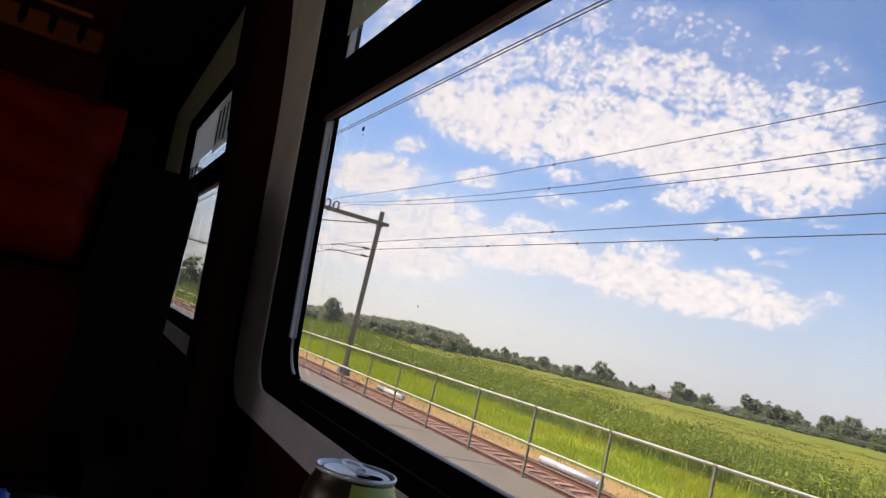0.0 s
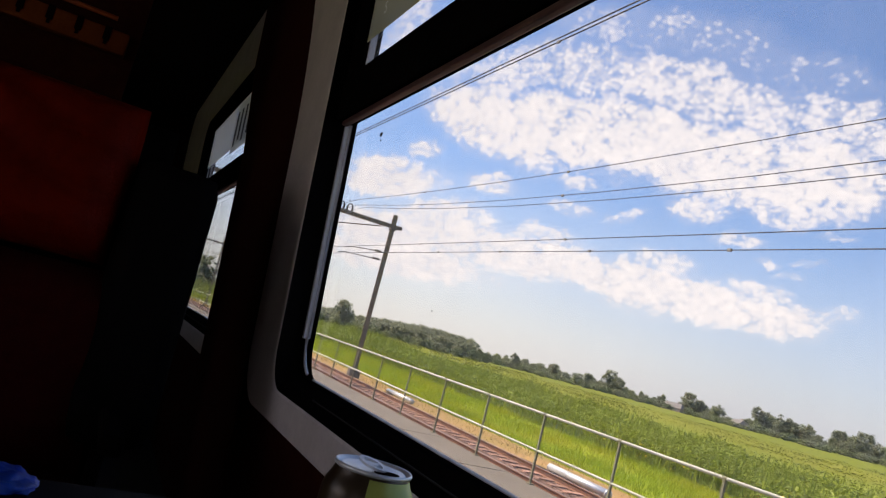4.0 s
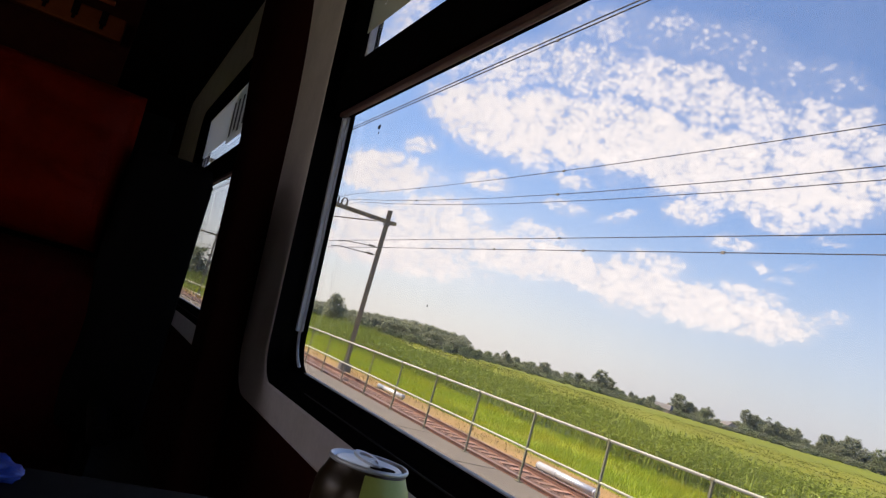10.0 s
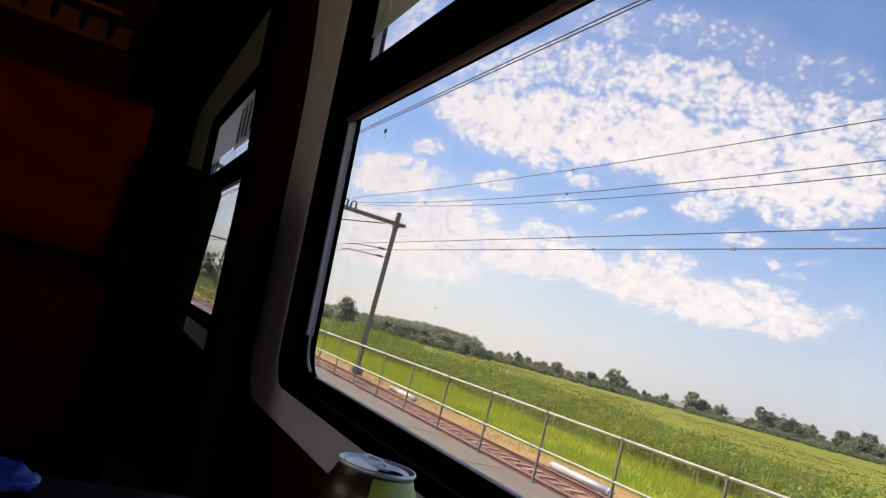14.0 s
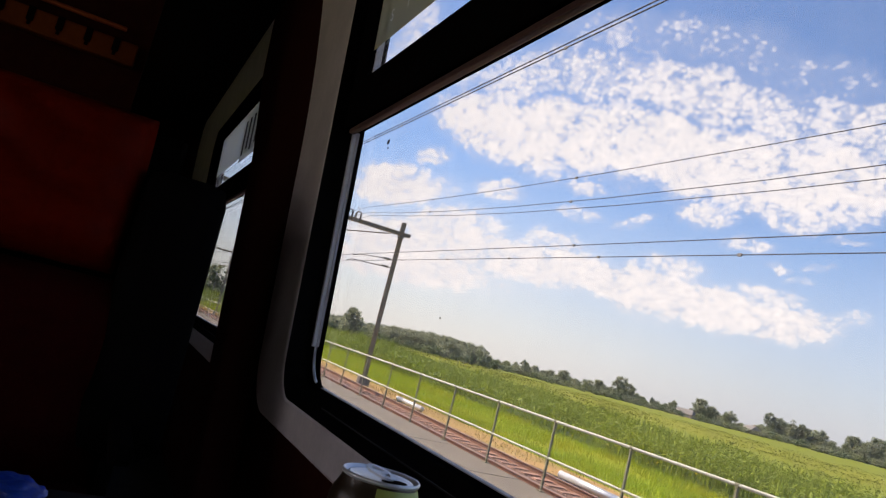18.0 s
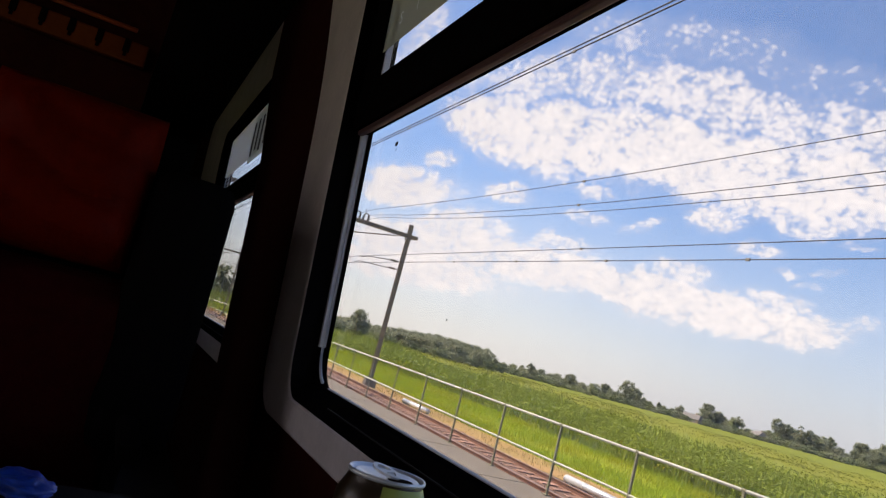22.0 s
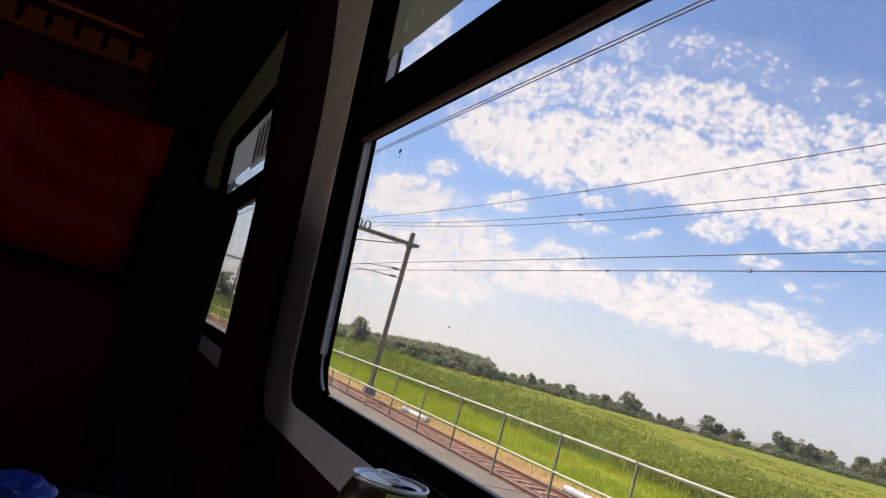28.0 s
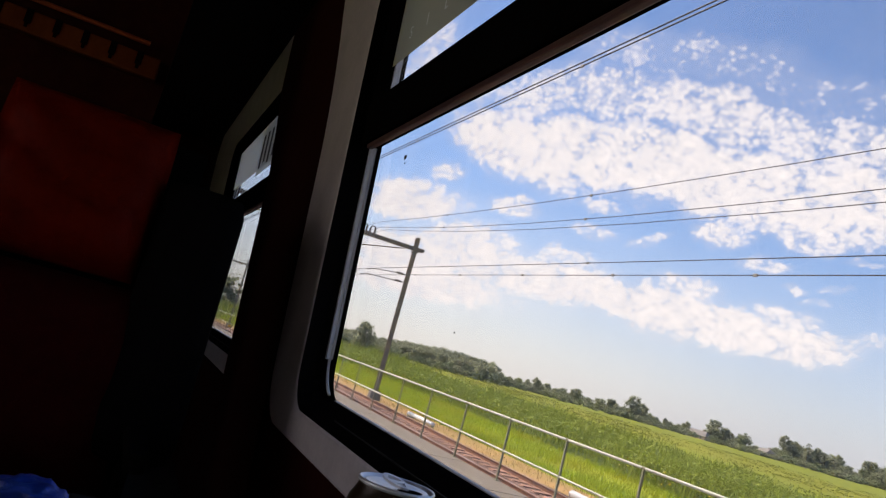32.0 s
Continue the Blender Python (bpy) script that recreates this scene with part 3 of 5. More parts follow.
def window(name, w, label, trim_out, top):
    win = thing(name, WALL, label, "window", kind="structure")
    u0, u1 = w
    # grey plastic surround with rounded corners and a soft inner edge, set proud of the panel
    bm = bmesh.new()
    outer = rounded_loop(u0 - trim_out[0], u1 + trim_out[1], -0.131, top, 0.155, 0.30, k=16)
    soft = rounded_loop(u0 - trim_out[0] + 0.006, u1 + trim_out[1] - 0.006, -0.125, top - 0.006, 0.15, 0.30, k=16)
    if trim_out[0] < 1.0:
        outer, soft = flared(outer, u0), flared(soft, u0)
    loft(bm, [(outer, D_IN - 0.010), (outer, D_IN + 0.001), (soft, D_IN + 0.004),
              (rounded_loop(u0 - 0.066, u1 + 0.066, -0.054, 1.206, 0.105, 0.14, k=16), D_IN + 0.004),
              (rounded_loop(u0 - 0.060, u1 + 0.060, -0.048, 1.200, 0.10, 0.14, k=16), D_IN + 0.001)])
    part("window_surround", bm, M_TRIM, win, "grey plastic window surround with rounded corners")
    # black reveal from the surround back to the sashes
    bm = bmesh.new()
    loft(bm, [(rounded_loop(u0 - 0.0605, u1 + 0.0605, -0.0485, 1.2005, 0.10, 0.14), D_IN + 0.001),
              (rounded_loop(u0 - 0.068, u1 + 0.068, -0.026, 1.195, 0.075, 0.10), 0.022),
              (rounded_loop(u0 - 0.070, u1 + 0.070, -0.014, 1.190, 0.070, 0.08), 0.003),
              (rounded_loop(u0 - 0.070, u1 + 0.070, -0.014, 1.190, 0.070, 0.08), -0.024)])
    part("reveal", bm, M_FRAME, win, "black window reveal")
    bm = boxes(ub(u0 + 0.25, u1 - 0.05, -0.0315, -0.0285, 0.0335, 0.0365), bevel=0.001)
    part("sill_groove", bm, M_TABLE, win, "dull ridge along the black sill")
    # outside the pane: black flange, pale beads beside and below the glass, open to the sky
    bm = bmesh.new()
    ring(bm, rounded_loop(u0 - 0.085, u1 + 0.085, -0.040, V_TOP + 0.075, 0.09, 0.02), rounded_loop(u0 - 0.052, u1 + 0.052, -0.0118, V_TOP + 0.026, 0.085, 0.012), -0.029, -0.0185)
    part("window_seal", bm, M_RUBBER, win, "black rubber flange round the pane")
    for b0, b1 in ((u0 - 0.075, u0 - 0.056), (u1 + 0.056, u1 + 0.075)):
        bm = boxes(ub(b0, b1, 0.085, V_TOP + 0.030, -0.0180, -0.0105), ub(b0 + 0.002, b1 - 0.002, 0.085, V_TOP + 0.030, -0.0104, 0.0005), bevel=0.0008)
        part("side_bead", bm, M_BEAD, win, "pale grey two-step bead beside the pane")
        k = 1 if b0 < u0 else -1
        mid = (b0 + b1) / 2 + k * 0.095
        bm = bmesh.new()
        tube(bm, [(mid - k * 0.095 * math.cos(a), 0.088 - 0.093 * math.sin(a), -0.0120) for a in (radians(6 * i) for i in range(13))], 0.0042, 8)
        part("corner_bead", bm, M_BEAD, win, "pale bead round the lower corner of the pane", smooth=True)
    bm = boxes(ub(u0 + 0.03, u1 - 0.03, -0.0140, -0.0098, -0.0286, -0.0190), bevel=0.0010)
    part("sill_bead", bm, M_BEAD, win, "thin pale bead along the sill")
    bm = boxes(ub(u0 - 0.03, u1 + 0.03, V_TOP - 0.004, V_TOP + 0.009, 0.004, 0.021), bevel=0.004)
    part("top_bead", bm, M_LIP, win, "brownish bead under the transom")
    # transom and tilting upper sash
    bm = boxes(ub(u0 - 0.060, u1 + 0.060, V_TOP + 0.0095, V_TR - 0.012, -0.02, 0.030), bevel=0.005)
    part("transom", bm, M_FRAME, win, "black transom bar")
    bm = bmesh.new()
    ring(bm, rounded_loop(u0 - 0.065, u1 + 0.065, V_TR - 0.014, 1.188, 0.02), rounded_loop(u0 + 0.047, u1 - 0.047, V_TR, V_UP, 0.012), -0.015, 0.024)
    part("hopper_sash", bm, M_FRAME, win, "black sash of the tilting upper pane")
    bm = boxes(ub(u0 + 0.112, u0 + 0.124, V_TR + 0.001, V_UP - 0.002, 0.0005, 0.0085), bevel=0.0008)
    part("sash_bead", bm, M_RUBBER, win, "thin dark bead outside the upper pane")
    bm = boxes(ub(u0 + 0.0475, u0 + 0.055, V_TR + 0.001, V_UP - 0.002, -0.014, 0.0085), bevel=0.0006)
    part("sash_lining", bm, M_BEAD, win, "pale lining at the side of the upper pane")
    p = part("pane", boxes(ub(u0 - 0.080, u1 + 0.080, -0.0350, V_TOP + 0.065, -0.0352, -0.0302)), M_GLASS, win, "large fixed pane, slightly dusty")
    p.visible_shadow = False
    p = part("upper_pane", boxes(ub(u0 + 0.040, u1 - 0.040, V_TR - 0.006, V_UP + 0.006, 0.009, 0.0125)), M_GLASS, win, "small tilting pane")
    p.visible_shadow = False
    return win


win1 = window("window_1", W1, "train window with grey surround, large pane and tilting top pane", (0.390, 0.390), 1.50)
win2 = window("window_2", W2, "next train window with a frosted strip and sticker", (1.36, 0.02), 1.495)


for u, v, size in ((-1.716, 0.622, 0.0062), (-1.712, 0.606, 0.0028), (-1.226, 0.213, 0.0020)):
    bm = bmesh.new()
    bmesh.ops.create_icosphere(bm, subdivisions=2, radius=size)
    for q in bm.verts:
        q.co *= 1 + 0.3 * noise.noise(q.co * 150)
        q.co = Vector((u + q.co.x * 1.6, v + q.co.y, -0.0296 + q.co.z * 0.1))
    part("dirt_spot", bm, M_SIGBLACK, win1, "dried dirt on the pane")


def letter(ch, size, u, v, d, parent, material, thick):
    cu = bpy.data.curves.new("letter", "FONT")
    cu.body, cu.size, cu.extrude, cu.align_x, cu.align_y = ch, size, thick, "CENTER", "CENTER"
    tmp = bpy.data.objects.new("letter", cu)
    scene.collection.objects.link(tmp)
    bpy.context.view_layer.update()
    me = bpy.data.meshes.new_from_object(tmp.evaluated_get(bpy.context.evaluated_depsgraph_get()))
    bpy.data.objects.remove(tmp)
    bpy.data.curves.remove(cu)
    me.materials.clear()
    me.materials.append(material)
    ob = new("letter", me)
    ob.parent = parent
    ob.matrix_basis = Matrix.Translation((u, v, d))
    return ob


# frosted strips on the upper panes; three letters are let into the first
bm = boxes(ub(W1[0] + 0.050, W1[1] - 0.050, 0.878, V_UP - 0.002, 0.0170, 0.0178))
strip = part("frosted_strip", bm, M_FILM, win1, "grey frosted strip with spaced white letters")
for ch, u in (("S", -1.728), ("I", -1.616), ("L", -1.501)):
    cutter = letter(ch, 0.046, u, 0.940, 0.0174, strip, M_WHITEPRINT, 0.0030)
    bpy.context.view_layer.update()
    cut = strip.modifiers.new("cut", "BOOLEAN")
    cut.operation, cut.object = "DIFFERENCE", cutter
    bpy.context.view_layer.update()
    me = bpy.data.meshes.new_from_object(strip.evaluated_get(bpy.context.evaluated_depsgraph_get()))
    strip.modifiers.clear()
    strip.data = me
    bpy.data.objects.remove(cutter)
    letter(ch, 0.046, u, 0.940, 0.0174, strip, M_WHITEPRINT, 0.0004)
bm = boxes(ub(W2[0] + 0.05, W2[1] - 0.050, 0.893, V_UP - 0.002, 0.0170, 0.0178))
part("frosted_strip", bm, M_STICK, win2, "grey frosted strip")
bm = boxes(ub(-4.10, -3.42, 0.865, 1.125, 0.0182, 0.0190))
sticker = part("sticker", bm, M_STICK, win2, "white notice sticker with illegible dark marks")
for i in range(4):
    part("bar", boxes(ub(-4.06 + 0.125 * i, -4.01 + 0.125 * i, 0.90 + 0.02 * (i % 2), 1.09, 0.0193, 0.0198)), M_DARKPRINT, sticker)

# floor, ceiling, the other walls
solid("floor", boxes(((-1.0, -0.95, FLOOR_Z - 0.04), (11.4, 3.2, 0.08))), M_FLOOR, "dark carriage floor covering", "floor", "structure")
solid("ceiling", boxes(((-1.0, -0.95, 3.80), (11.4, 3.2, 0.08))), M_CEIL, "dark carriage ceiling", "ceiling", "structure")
# unseen far wall; its window openings are added, two for fill lamps, one for skylight
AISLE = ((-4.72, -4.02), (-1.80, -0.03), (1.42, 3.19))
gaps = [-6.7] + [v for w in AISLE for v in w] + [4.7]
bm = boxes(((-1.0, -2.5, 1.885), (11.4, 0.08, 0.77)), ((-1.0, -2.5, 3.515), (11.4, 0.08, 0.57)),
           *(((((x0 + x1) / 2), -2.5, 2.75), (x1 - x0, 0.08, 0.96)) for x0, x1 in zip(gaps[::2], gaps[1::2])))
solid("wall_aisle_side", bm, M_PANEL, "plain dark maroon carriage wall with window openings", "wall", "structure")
for k, (x0, x1) in enumerate(AISLE):
    w = thing("window_%d" % (k + 3), pose((x0 + x1) / 2, -2.5, 2.75), "unseen train window added in the far carriage wall to let light in", "window", kind="structure")
    h = (x1 - x0) / 2
    bm = boxes(((0, 0, 0.47), (2 * h, 0.06, 0.02)), ((0, 0, -0.47), (2 * h, 0.06, 0.02)), ((-h + 0.01, 0, 0), (0.02, 0.06, 0.92)), ((h - 0.01, 0, 0), (0.02, 0.06, 0.92)))
    part("window_frame", bm, M_FRAME, w)
    p = part("pane", boxes(((0, -0.01, 0), (2 * h - 0.04, 0.006, 0.92))), M_GLASS, w)
    p.visible_shadow = False
solid("wall_rear", boxes(((-6.66, -0.95, 2.65), (0.08, 3.2, 2.3))), M_PANEL, "plain dark carriage end wall", "wall", "structure")
solid("wall_front", boxes(((4.66, -0.95, 2.65), (0.08, 3.2, 2.3))), M_PANEL, "plain dark carriage end wall", "wall", "structure")

solid("underframe", boxes(((-1.0, -0.95, 0.61), (11.3, 2.9, 1.70))), M_FRAME, "plain dark carriage underframe down to the ballast", "underframe", "structure")

# bulkhead behind the seats, with the cream grille along its top
bulk = thing("bulkhead", pose(-2.66, -1.266, FLOOR_Z), "dark maroon bulkhead behind the seats with cream ventilation grille", "partition", kind="structure")
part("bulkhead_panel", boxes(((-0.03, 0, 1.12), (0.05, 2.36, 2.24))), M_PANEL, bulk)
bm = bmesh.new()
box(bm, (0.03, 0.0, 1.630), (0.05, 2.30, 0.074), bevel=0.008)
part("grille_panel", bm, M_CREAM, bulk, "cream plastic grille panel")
bm = bmesh.new()
rod(bm, (0.045, -1.15, 1.706), (0.045, 1.10, 1.706), 0.008)
part("grab_bar", bm, M_ORANGE, bulk, "varnished wooden bar")
for i in range(27):
    y = -1.1 + i * 0.084
    bm = boxes(((0.056, y, 1.646), (0.006, 0.020, 0.046)), ((0.056, y, 1.616), (0.006, 0.010, 0.014)), bevel=0.002)
    part("slot", bm, M_HOLE, bulk)


def pleated(bm, centre, size, tilt, pleats, depth, slant=0.0):
    """A stuffed panel facing +x: a pillow with soft folds across it."""
    nu, nv = 18, 8 * pleats
    vs = []
    for back in (0, 1):
        rows = []
        for j in range(nv + 1):
            row = []
            for i in range(nu + 1):
                u, v = i / nu * 2 - 1, j / nv * 2 - 1
                edge = (1 - abs(u) ** 5) * (1 - abs(v) ** 7)
                fold = abs(math.sin((v + slant * u + 0.10 * math.sin(3.1 * u + 1.0)) * pleats * math.pi / 2 + 0.4))
                x = (edge * (size[0] * 0.75 + depth * (fold ** 0.45 - 0.6))) if not back else -size[0] * 0.25
                p = tilt @ Vector((x, u * size[1] / 2 * (1 - 0.03 * v * v), v * size[2] / 2)) + Vector(centre)
                row.append(bm.verts.new(p))
            rows.append(row)
        vs.append(rows)
    for k, rows in enumerate(vs):
        for j in range(nv):
            for i in range(nu):
                q = (rows[j][i], rows[j][i + 1], rows[j + 1][i + 1], rows[j + 1][i])
                bm.faces.new(q if k == 0 else q[::-1])
    f, b = vs
    ring = [(0, i) for i in range(nu)] + [(j, nu) for j in range(nv)] + [(nv, i) for i in range(nu, 0, -1)] + [(j, 0) for j in range(nv, 0, -1)]
    for a, c in zip(ring, ring[1:] + ring[:1]):
        bm.faces.new((f[a[0]][a[1]], b[a[0]][a[1]], b[c[0]][c[1]], f[c[0]][c[1]]))


def train_seat(m):
    s = thing("train_seat", m, "dark red leather train seat with creased headrest and black wings", "seat", "seats facing the camera")
    bm = bmesh.new()
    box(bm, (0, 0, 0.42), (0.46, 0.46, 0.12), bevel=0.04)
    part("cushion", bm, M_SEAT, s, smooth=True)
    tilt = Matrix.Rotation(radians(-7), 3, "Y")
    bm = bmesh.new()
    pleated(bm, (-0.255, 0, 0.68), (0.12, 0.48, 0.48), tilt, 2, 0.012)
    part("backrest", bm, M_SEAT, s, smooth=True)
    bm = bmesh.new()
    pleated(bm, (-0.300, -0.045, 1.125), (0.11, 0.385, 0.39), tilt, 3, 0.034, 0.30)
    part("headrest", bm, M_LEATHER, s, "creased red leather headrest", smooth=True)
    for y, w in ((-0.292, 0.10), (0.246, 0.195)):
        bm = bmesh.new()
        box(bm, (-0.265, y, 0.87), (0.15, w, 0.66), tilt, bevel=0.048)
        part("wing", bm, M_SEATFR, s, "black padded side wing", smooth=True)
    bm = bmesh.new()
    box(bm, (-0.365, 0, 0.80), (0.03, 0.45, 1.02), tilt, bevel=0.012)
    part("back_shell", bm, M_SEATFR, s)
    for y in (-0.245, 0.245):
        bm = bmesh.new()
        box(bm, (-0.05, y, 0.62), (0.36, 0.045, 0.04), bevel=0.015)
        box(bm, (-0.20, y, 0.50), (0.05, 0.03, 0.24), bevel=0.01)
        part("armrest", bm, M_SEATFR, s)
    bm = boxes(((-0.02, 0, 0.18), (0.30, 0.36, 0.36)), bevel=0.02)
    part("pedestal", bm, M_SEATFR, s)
    return s


seat = train_seat(pose(-1.60, -0.131, FLOOR_Z))
copy_thing(seat, pose(-1.60, -0.821, FLOOR_Z))

# folding table by the window
TABLE_Z = 2.246
tb = thing("folding_table", pose(-0.36, 0.27, TABLE_Z), "small dark laminate table at the window", "table")
bm = bmesh.new()
box(bm, (0, -0.06, -0.0135), (0.80, 0.52, 0.025), bevel=0.008)
part("tabletop", bm, M_TABLE, tb)
bm = bmesh.new()
flat(bm, (0.0, -0.12, -0.03), (0.0, 0.25, -0.30), 0.04, 0.02)
part("bracket", bm, M_ALU, tb)


def drink_can(m):
    c = thing("drink_can", m, "opened aluminium drink can with yellow-green print on the table", "can")
    for name, material, green in (("can_body", M_CANDARK, False), ("printed_panel", M_CANGREEN, True)):
        bm = bmesh.new()
        lathe(bm, [(0.001, 0.006), (0.020, 0.006), (0.024, 0.0), (0.0275, 0.003), (0.0328, 0.012), (0.0331, 0.02), (0.0331, 0.092), (0.0328, 0.098), (0.0315, 0.1035), (0.0290, 0.108), (0.0272, 0.1125), (0.0268, 0.1140)], 40)
        drop = []
        for face in bm.faces:
            mid = face.calc_center_median()
            inside = -92 < math.degrees(math.atan2(mid.y, mid.x)) < 58 and 0.012 < mid.z < 0.1105
            if inside != green:
                drop.append(face)
        bmesh.ops.delete(bm, geom=drop, context="FACES")
        part(name, bm, material, c, "yellow-green printed panel" if green else "dark brown printed body", smooth=True)
    bm = bmesh.new()
    lathe(bm, [(0.0268, 0.1140), (0.0280, 0.1148), (0.0283, 0.1162), (0.0276, 0.1175), (0.0264, 0.1168), (0.0258, 0.1140), (0.0242, 0.1138),
               (0.0236, 0.1152), (0.0230, 0.1157), (0.0224, 0.1158), (0.0216, 0.1158), (0.0180, 0.1150), (0.0140, 0.1144), (0.0090, 0.1139), (0.0005, 0.1137)], 40)
    lid = part("can_lid", bm, M_LID, c, "bare aluminium lid", smooth=True)
    # mouth
    bm = bmesh.new()
    bmesh.ops.create_circle(bm, cap_ends=True, segments=24, radius=1.0, matrix=Matrix.Translation((0.0102, -0.0088, 0.1156)) @ Matrix.Rotation(radians(-41), 4, "Z") @ Matrix.Diagonal((0.0078, 0.0105, 1, 1)))
    part("mouth", bm, M_HOLE, lid, "dark drinking hole")
    # ring pull with two eyes, bent up at its far end
    nose, tail = Vector((0.0082, -0.0071, 0.1160)), Vector((-0.0102, 0.0096, 0.1202))
    ax = (nose - tail).normalized()
    side = Vector((0, 0, 1)).cross(ax).normalized()
    frame_ = Matrix((ax, side, ax.cross(side))).transposed().to_4x4()
    frame_.translation = (nose + tail) / 2
    bm = bmesh.new()
    half = (nose - tail).length / 2
    turn = [2 * math.pi * i / 36 for i in range(36)]
    oval = [(half * math.cos(a) * (1 - 0.10 * math.sin(a) ** 2), 0.0083 * math.sin(a) * (1.0 - 0.12 * math.cos(a))) for a in turn]
    ring(bm, oval, [(u * 0.74, v * 0.64) for u, v in oval], -0.0009, 0.0009)
    box(bm, (0.0012, 0, 0), (0.0036, 0.0120, 0.0017), bevel=0.0004)
    box(bm, (0.0062, 0, -0.0006), (0.0080, 0.0110, 0.0006))
    bmesh.ops.transform(bm, matrix=frame_, verts=bm.verts)
    rod(bm, (0.0035, -0.003, 0.1136), (0.0035, -0.003, 0.1170), 0.0026, 14)
    part("ring_pull", bm, M_TAB, lid, "aluminium ring pull")
    return c


drink_can(pose(-0.4800, 0.2035, TABLE_Z - 0.0012, 0, 0, 66) @ Matrix.Scale(0.972, 4))

# crumpled blue plastic on the table edge
bm = bmesh.new()
bmesh.ops.create_icosphere(bm, subdivisions=4, radius=1.0)
for v in bm.verts:
    k = 1 + 0.32 * noise.noise(v.co * 2.3) + 0.12 * noise.noise(v.co * 6.0)
    v.co = Vector((v.co.x * 0.030 * k, v.co.y * 0.030 * k, max(-0.008, v.co.z * 0.011 * k)))
    if v.co.y > 0.018:
        v.co.z *= 0.65
solid("plastic_bag", bm, M_BLUE, "crumpled bright blue plastic bag on the table", "bag", m=pose(-0.716, -0.023, TABLE_Z + 0.0045, 0, 0, 20), smooth=True)

# ================================================================== THE LAND OUTSIDE
Z_FIELD = -0.62


def strip_mesh(name, y0, y1, z0, z1, x0, x1, material, label, category, nx=2, wob=0.0):
    """A long strip of ground beside the line."""
    bm = bmesh.new()
    vs = []
    for i in range(nx + 1):
        x = x0 + (x1 - x0) * i / nx
        a = wob * noise.noise((x * 0.23, y0, 0.0)) + 0.5 * wob * noise.noise((x * 0.9, y0, 3.0))
        b = wob * noise.noise((x * 0.21, y1, 5.0)) + 0.5 * wob * noise.noise((x * 0.8, y1, 8.0))
        vs.append((bm.verts.new((x, y0 + a, z0)), bm.verts.new((x, y1 + b, z1))))
    for (a, b), (c, d) in zip(vs, vs[1:]):
        bm.faces.new((a, c, d, b))
    return solid(name, bm, material, label, category, "structure")


bm = bmesh.new()
bmesh.ops.create_grid(bm, x_segments=4, y_segments=4, size=4200, matrix=Matrix.Translation((0, 0, Z_FIELD)))
solid("ground", bm, M_GROUND, "flat green polder meadow reaching the horizon", "ground", "structure")

# raised line bed with shoulders
bm = bmesh.new()
prof = [(-6.5, Z_FIELD - 0.1), (-4.2, -0.165), (12.3, -0.165), (15.2, -0.50), (17.2, Z_FIELD - 0.04)]
a = [bm.verts.new((-700, y, z)) for y, z in prof]
b = [bm.verts.new((500, y, z)) for y, z in prof]
for i in range(len(prof) - 1):
    bm.faces.new((a[i], b[i], b[i + 1], a[i + 1]))
solid("trackbed", bm, M_BALLAST, "rust-brown ballast bed of the railway", "ground", "structure")
strip_mesh("verge", 12.35, 16.1, -0.155, -0.52, -420, 60, M_DRY, "dry straw-coloured sandy verge beside the track", "verge", 400, 0.25)
strip_mesh("grass_strip", 15.9, 17.4, -0.500, -0.60, -420, 60, M_LAWN, "bright yellow-green grass strip beside the verge", "grass", 400, 0.3)
strip_mesh("grass_flat", 17.2, 24.8, -0.598, -0.598, -420, 60, M_LAWN, "bright yellow-green grass before the reeds", "grass", 400, 0.3)
strip_mesh("reed_ground", 24.2, 41.5, Z_FIELD + 0.012, Z_FIELD + 0.012, -420, 60, M_REEDBED, "dark wet ground under the reeds", "ground", 200, 0.6)
strip_mesh("meadow_strip", 55, 85.2, Z_FIELD + 0.02, Z_FIELD + 0.02, -700, 120, M_FIELD_B, "mown bright green meadow strip", "field", 60, 2.0)
strip_mesh("meadow_strip", 86.4, 150, Z_FIELD + 0.02, Z_FIELD + 0.02, -900, 200, M_FIELD_Y, "dry yellowish hay meadow strip", "field", 60, 3.0)
strip_mesh("meadow_strip", 205, 260, Z_FIELD + 0.02, Z_FIELD + 0.02, -900, 300, M_FIELD_B, "mown bright green meadow strip", "field", 60, 3.0)


# ------------------------------------------------------------------ tracks
def rail_mesh(x0, x1):
    bm = bmesh.new()
    p = [(-0.07, -0.17), (0.07, -0.17), (0.065, -0.15), (0.012, -0.13), (0.012, -0.04), (0.036, -0.028), (0.036, -0.006), (0.028, 0.0),
         (-0.028, 0.0), (-0.036, -0.006), (-0.036, -0.028), (-0.012, -0.04), (-0.012, -0.13), (-0.065, -0.15)]
    a = [bm.verts.new((x0, y, z)) for y, z in p]
    b = [bm.verts.new((x1, y, z)) for y, z in p]
    n = len(p)
    for i in range(n):
        bm.faces.new((a[i], a[(i + 1) % n], b[(i + 1) % n], b[i]))
    bm.faces.new(a[::-1])
    bm.faces.new(b)
    return bm


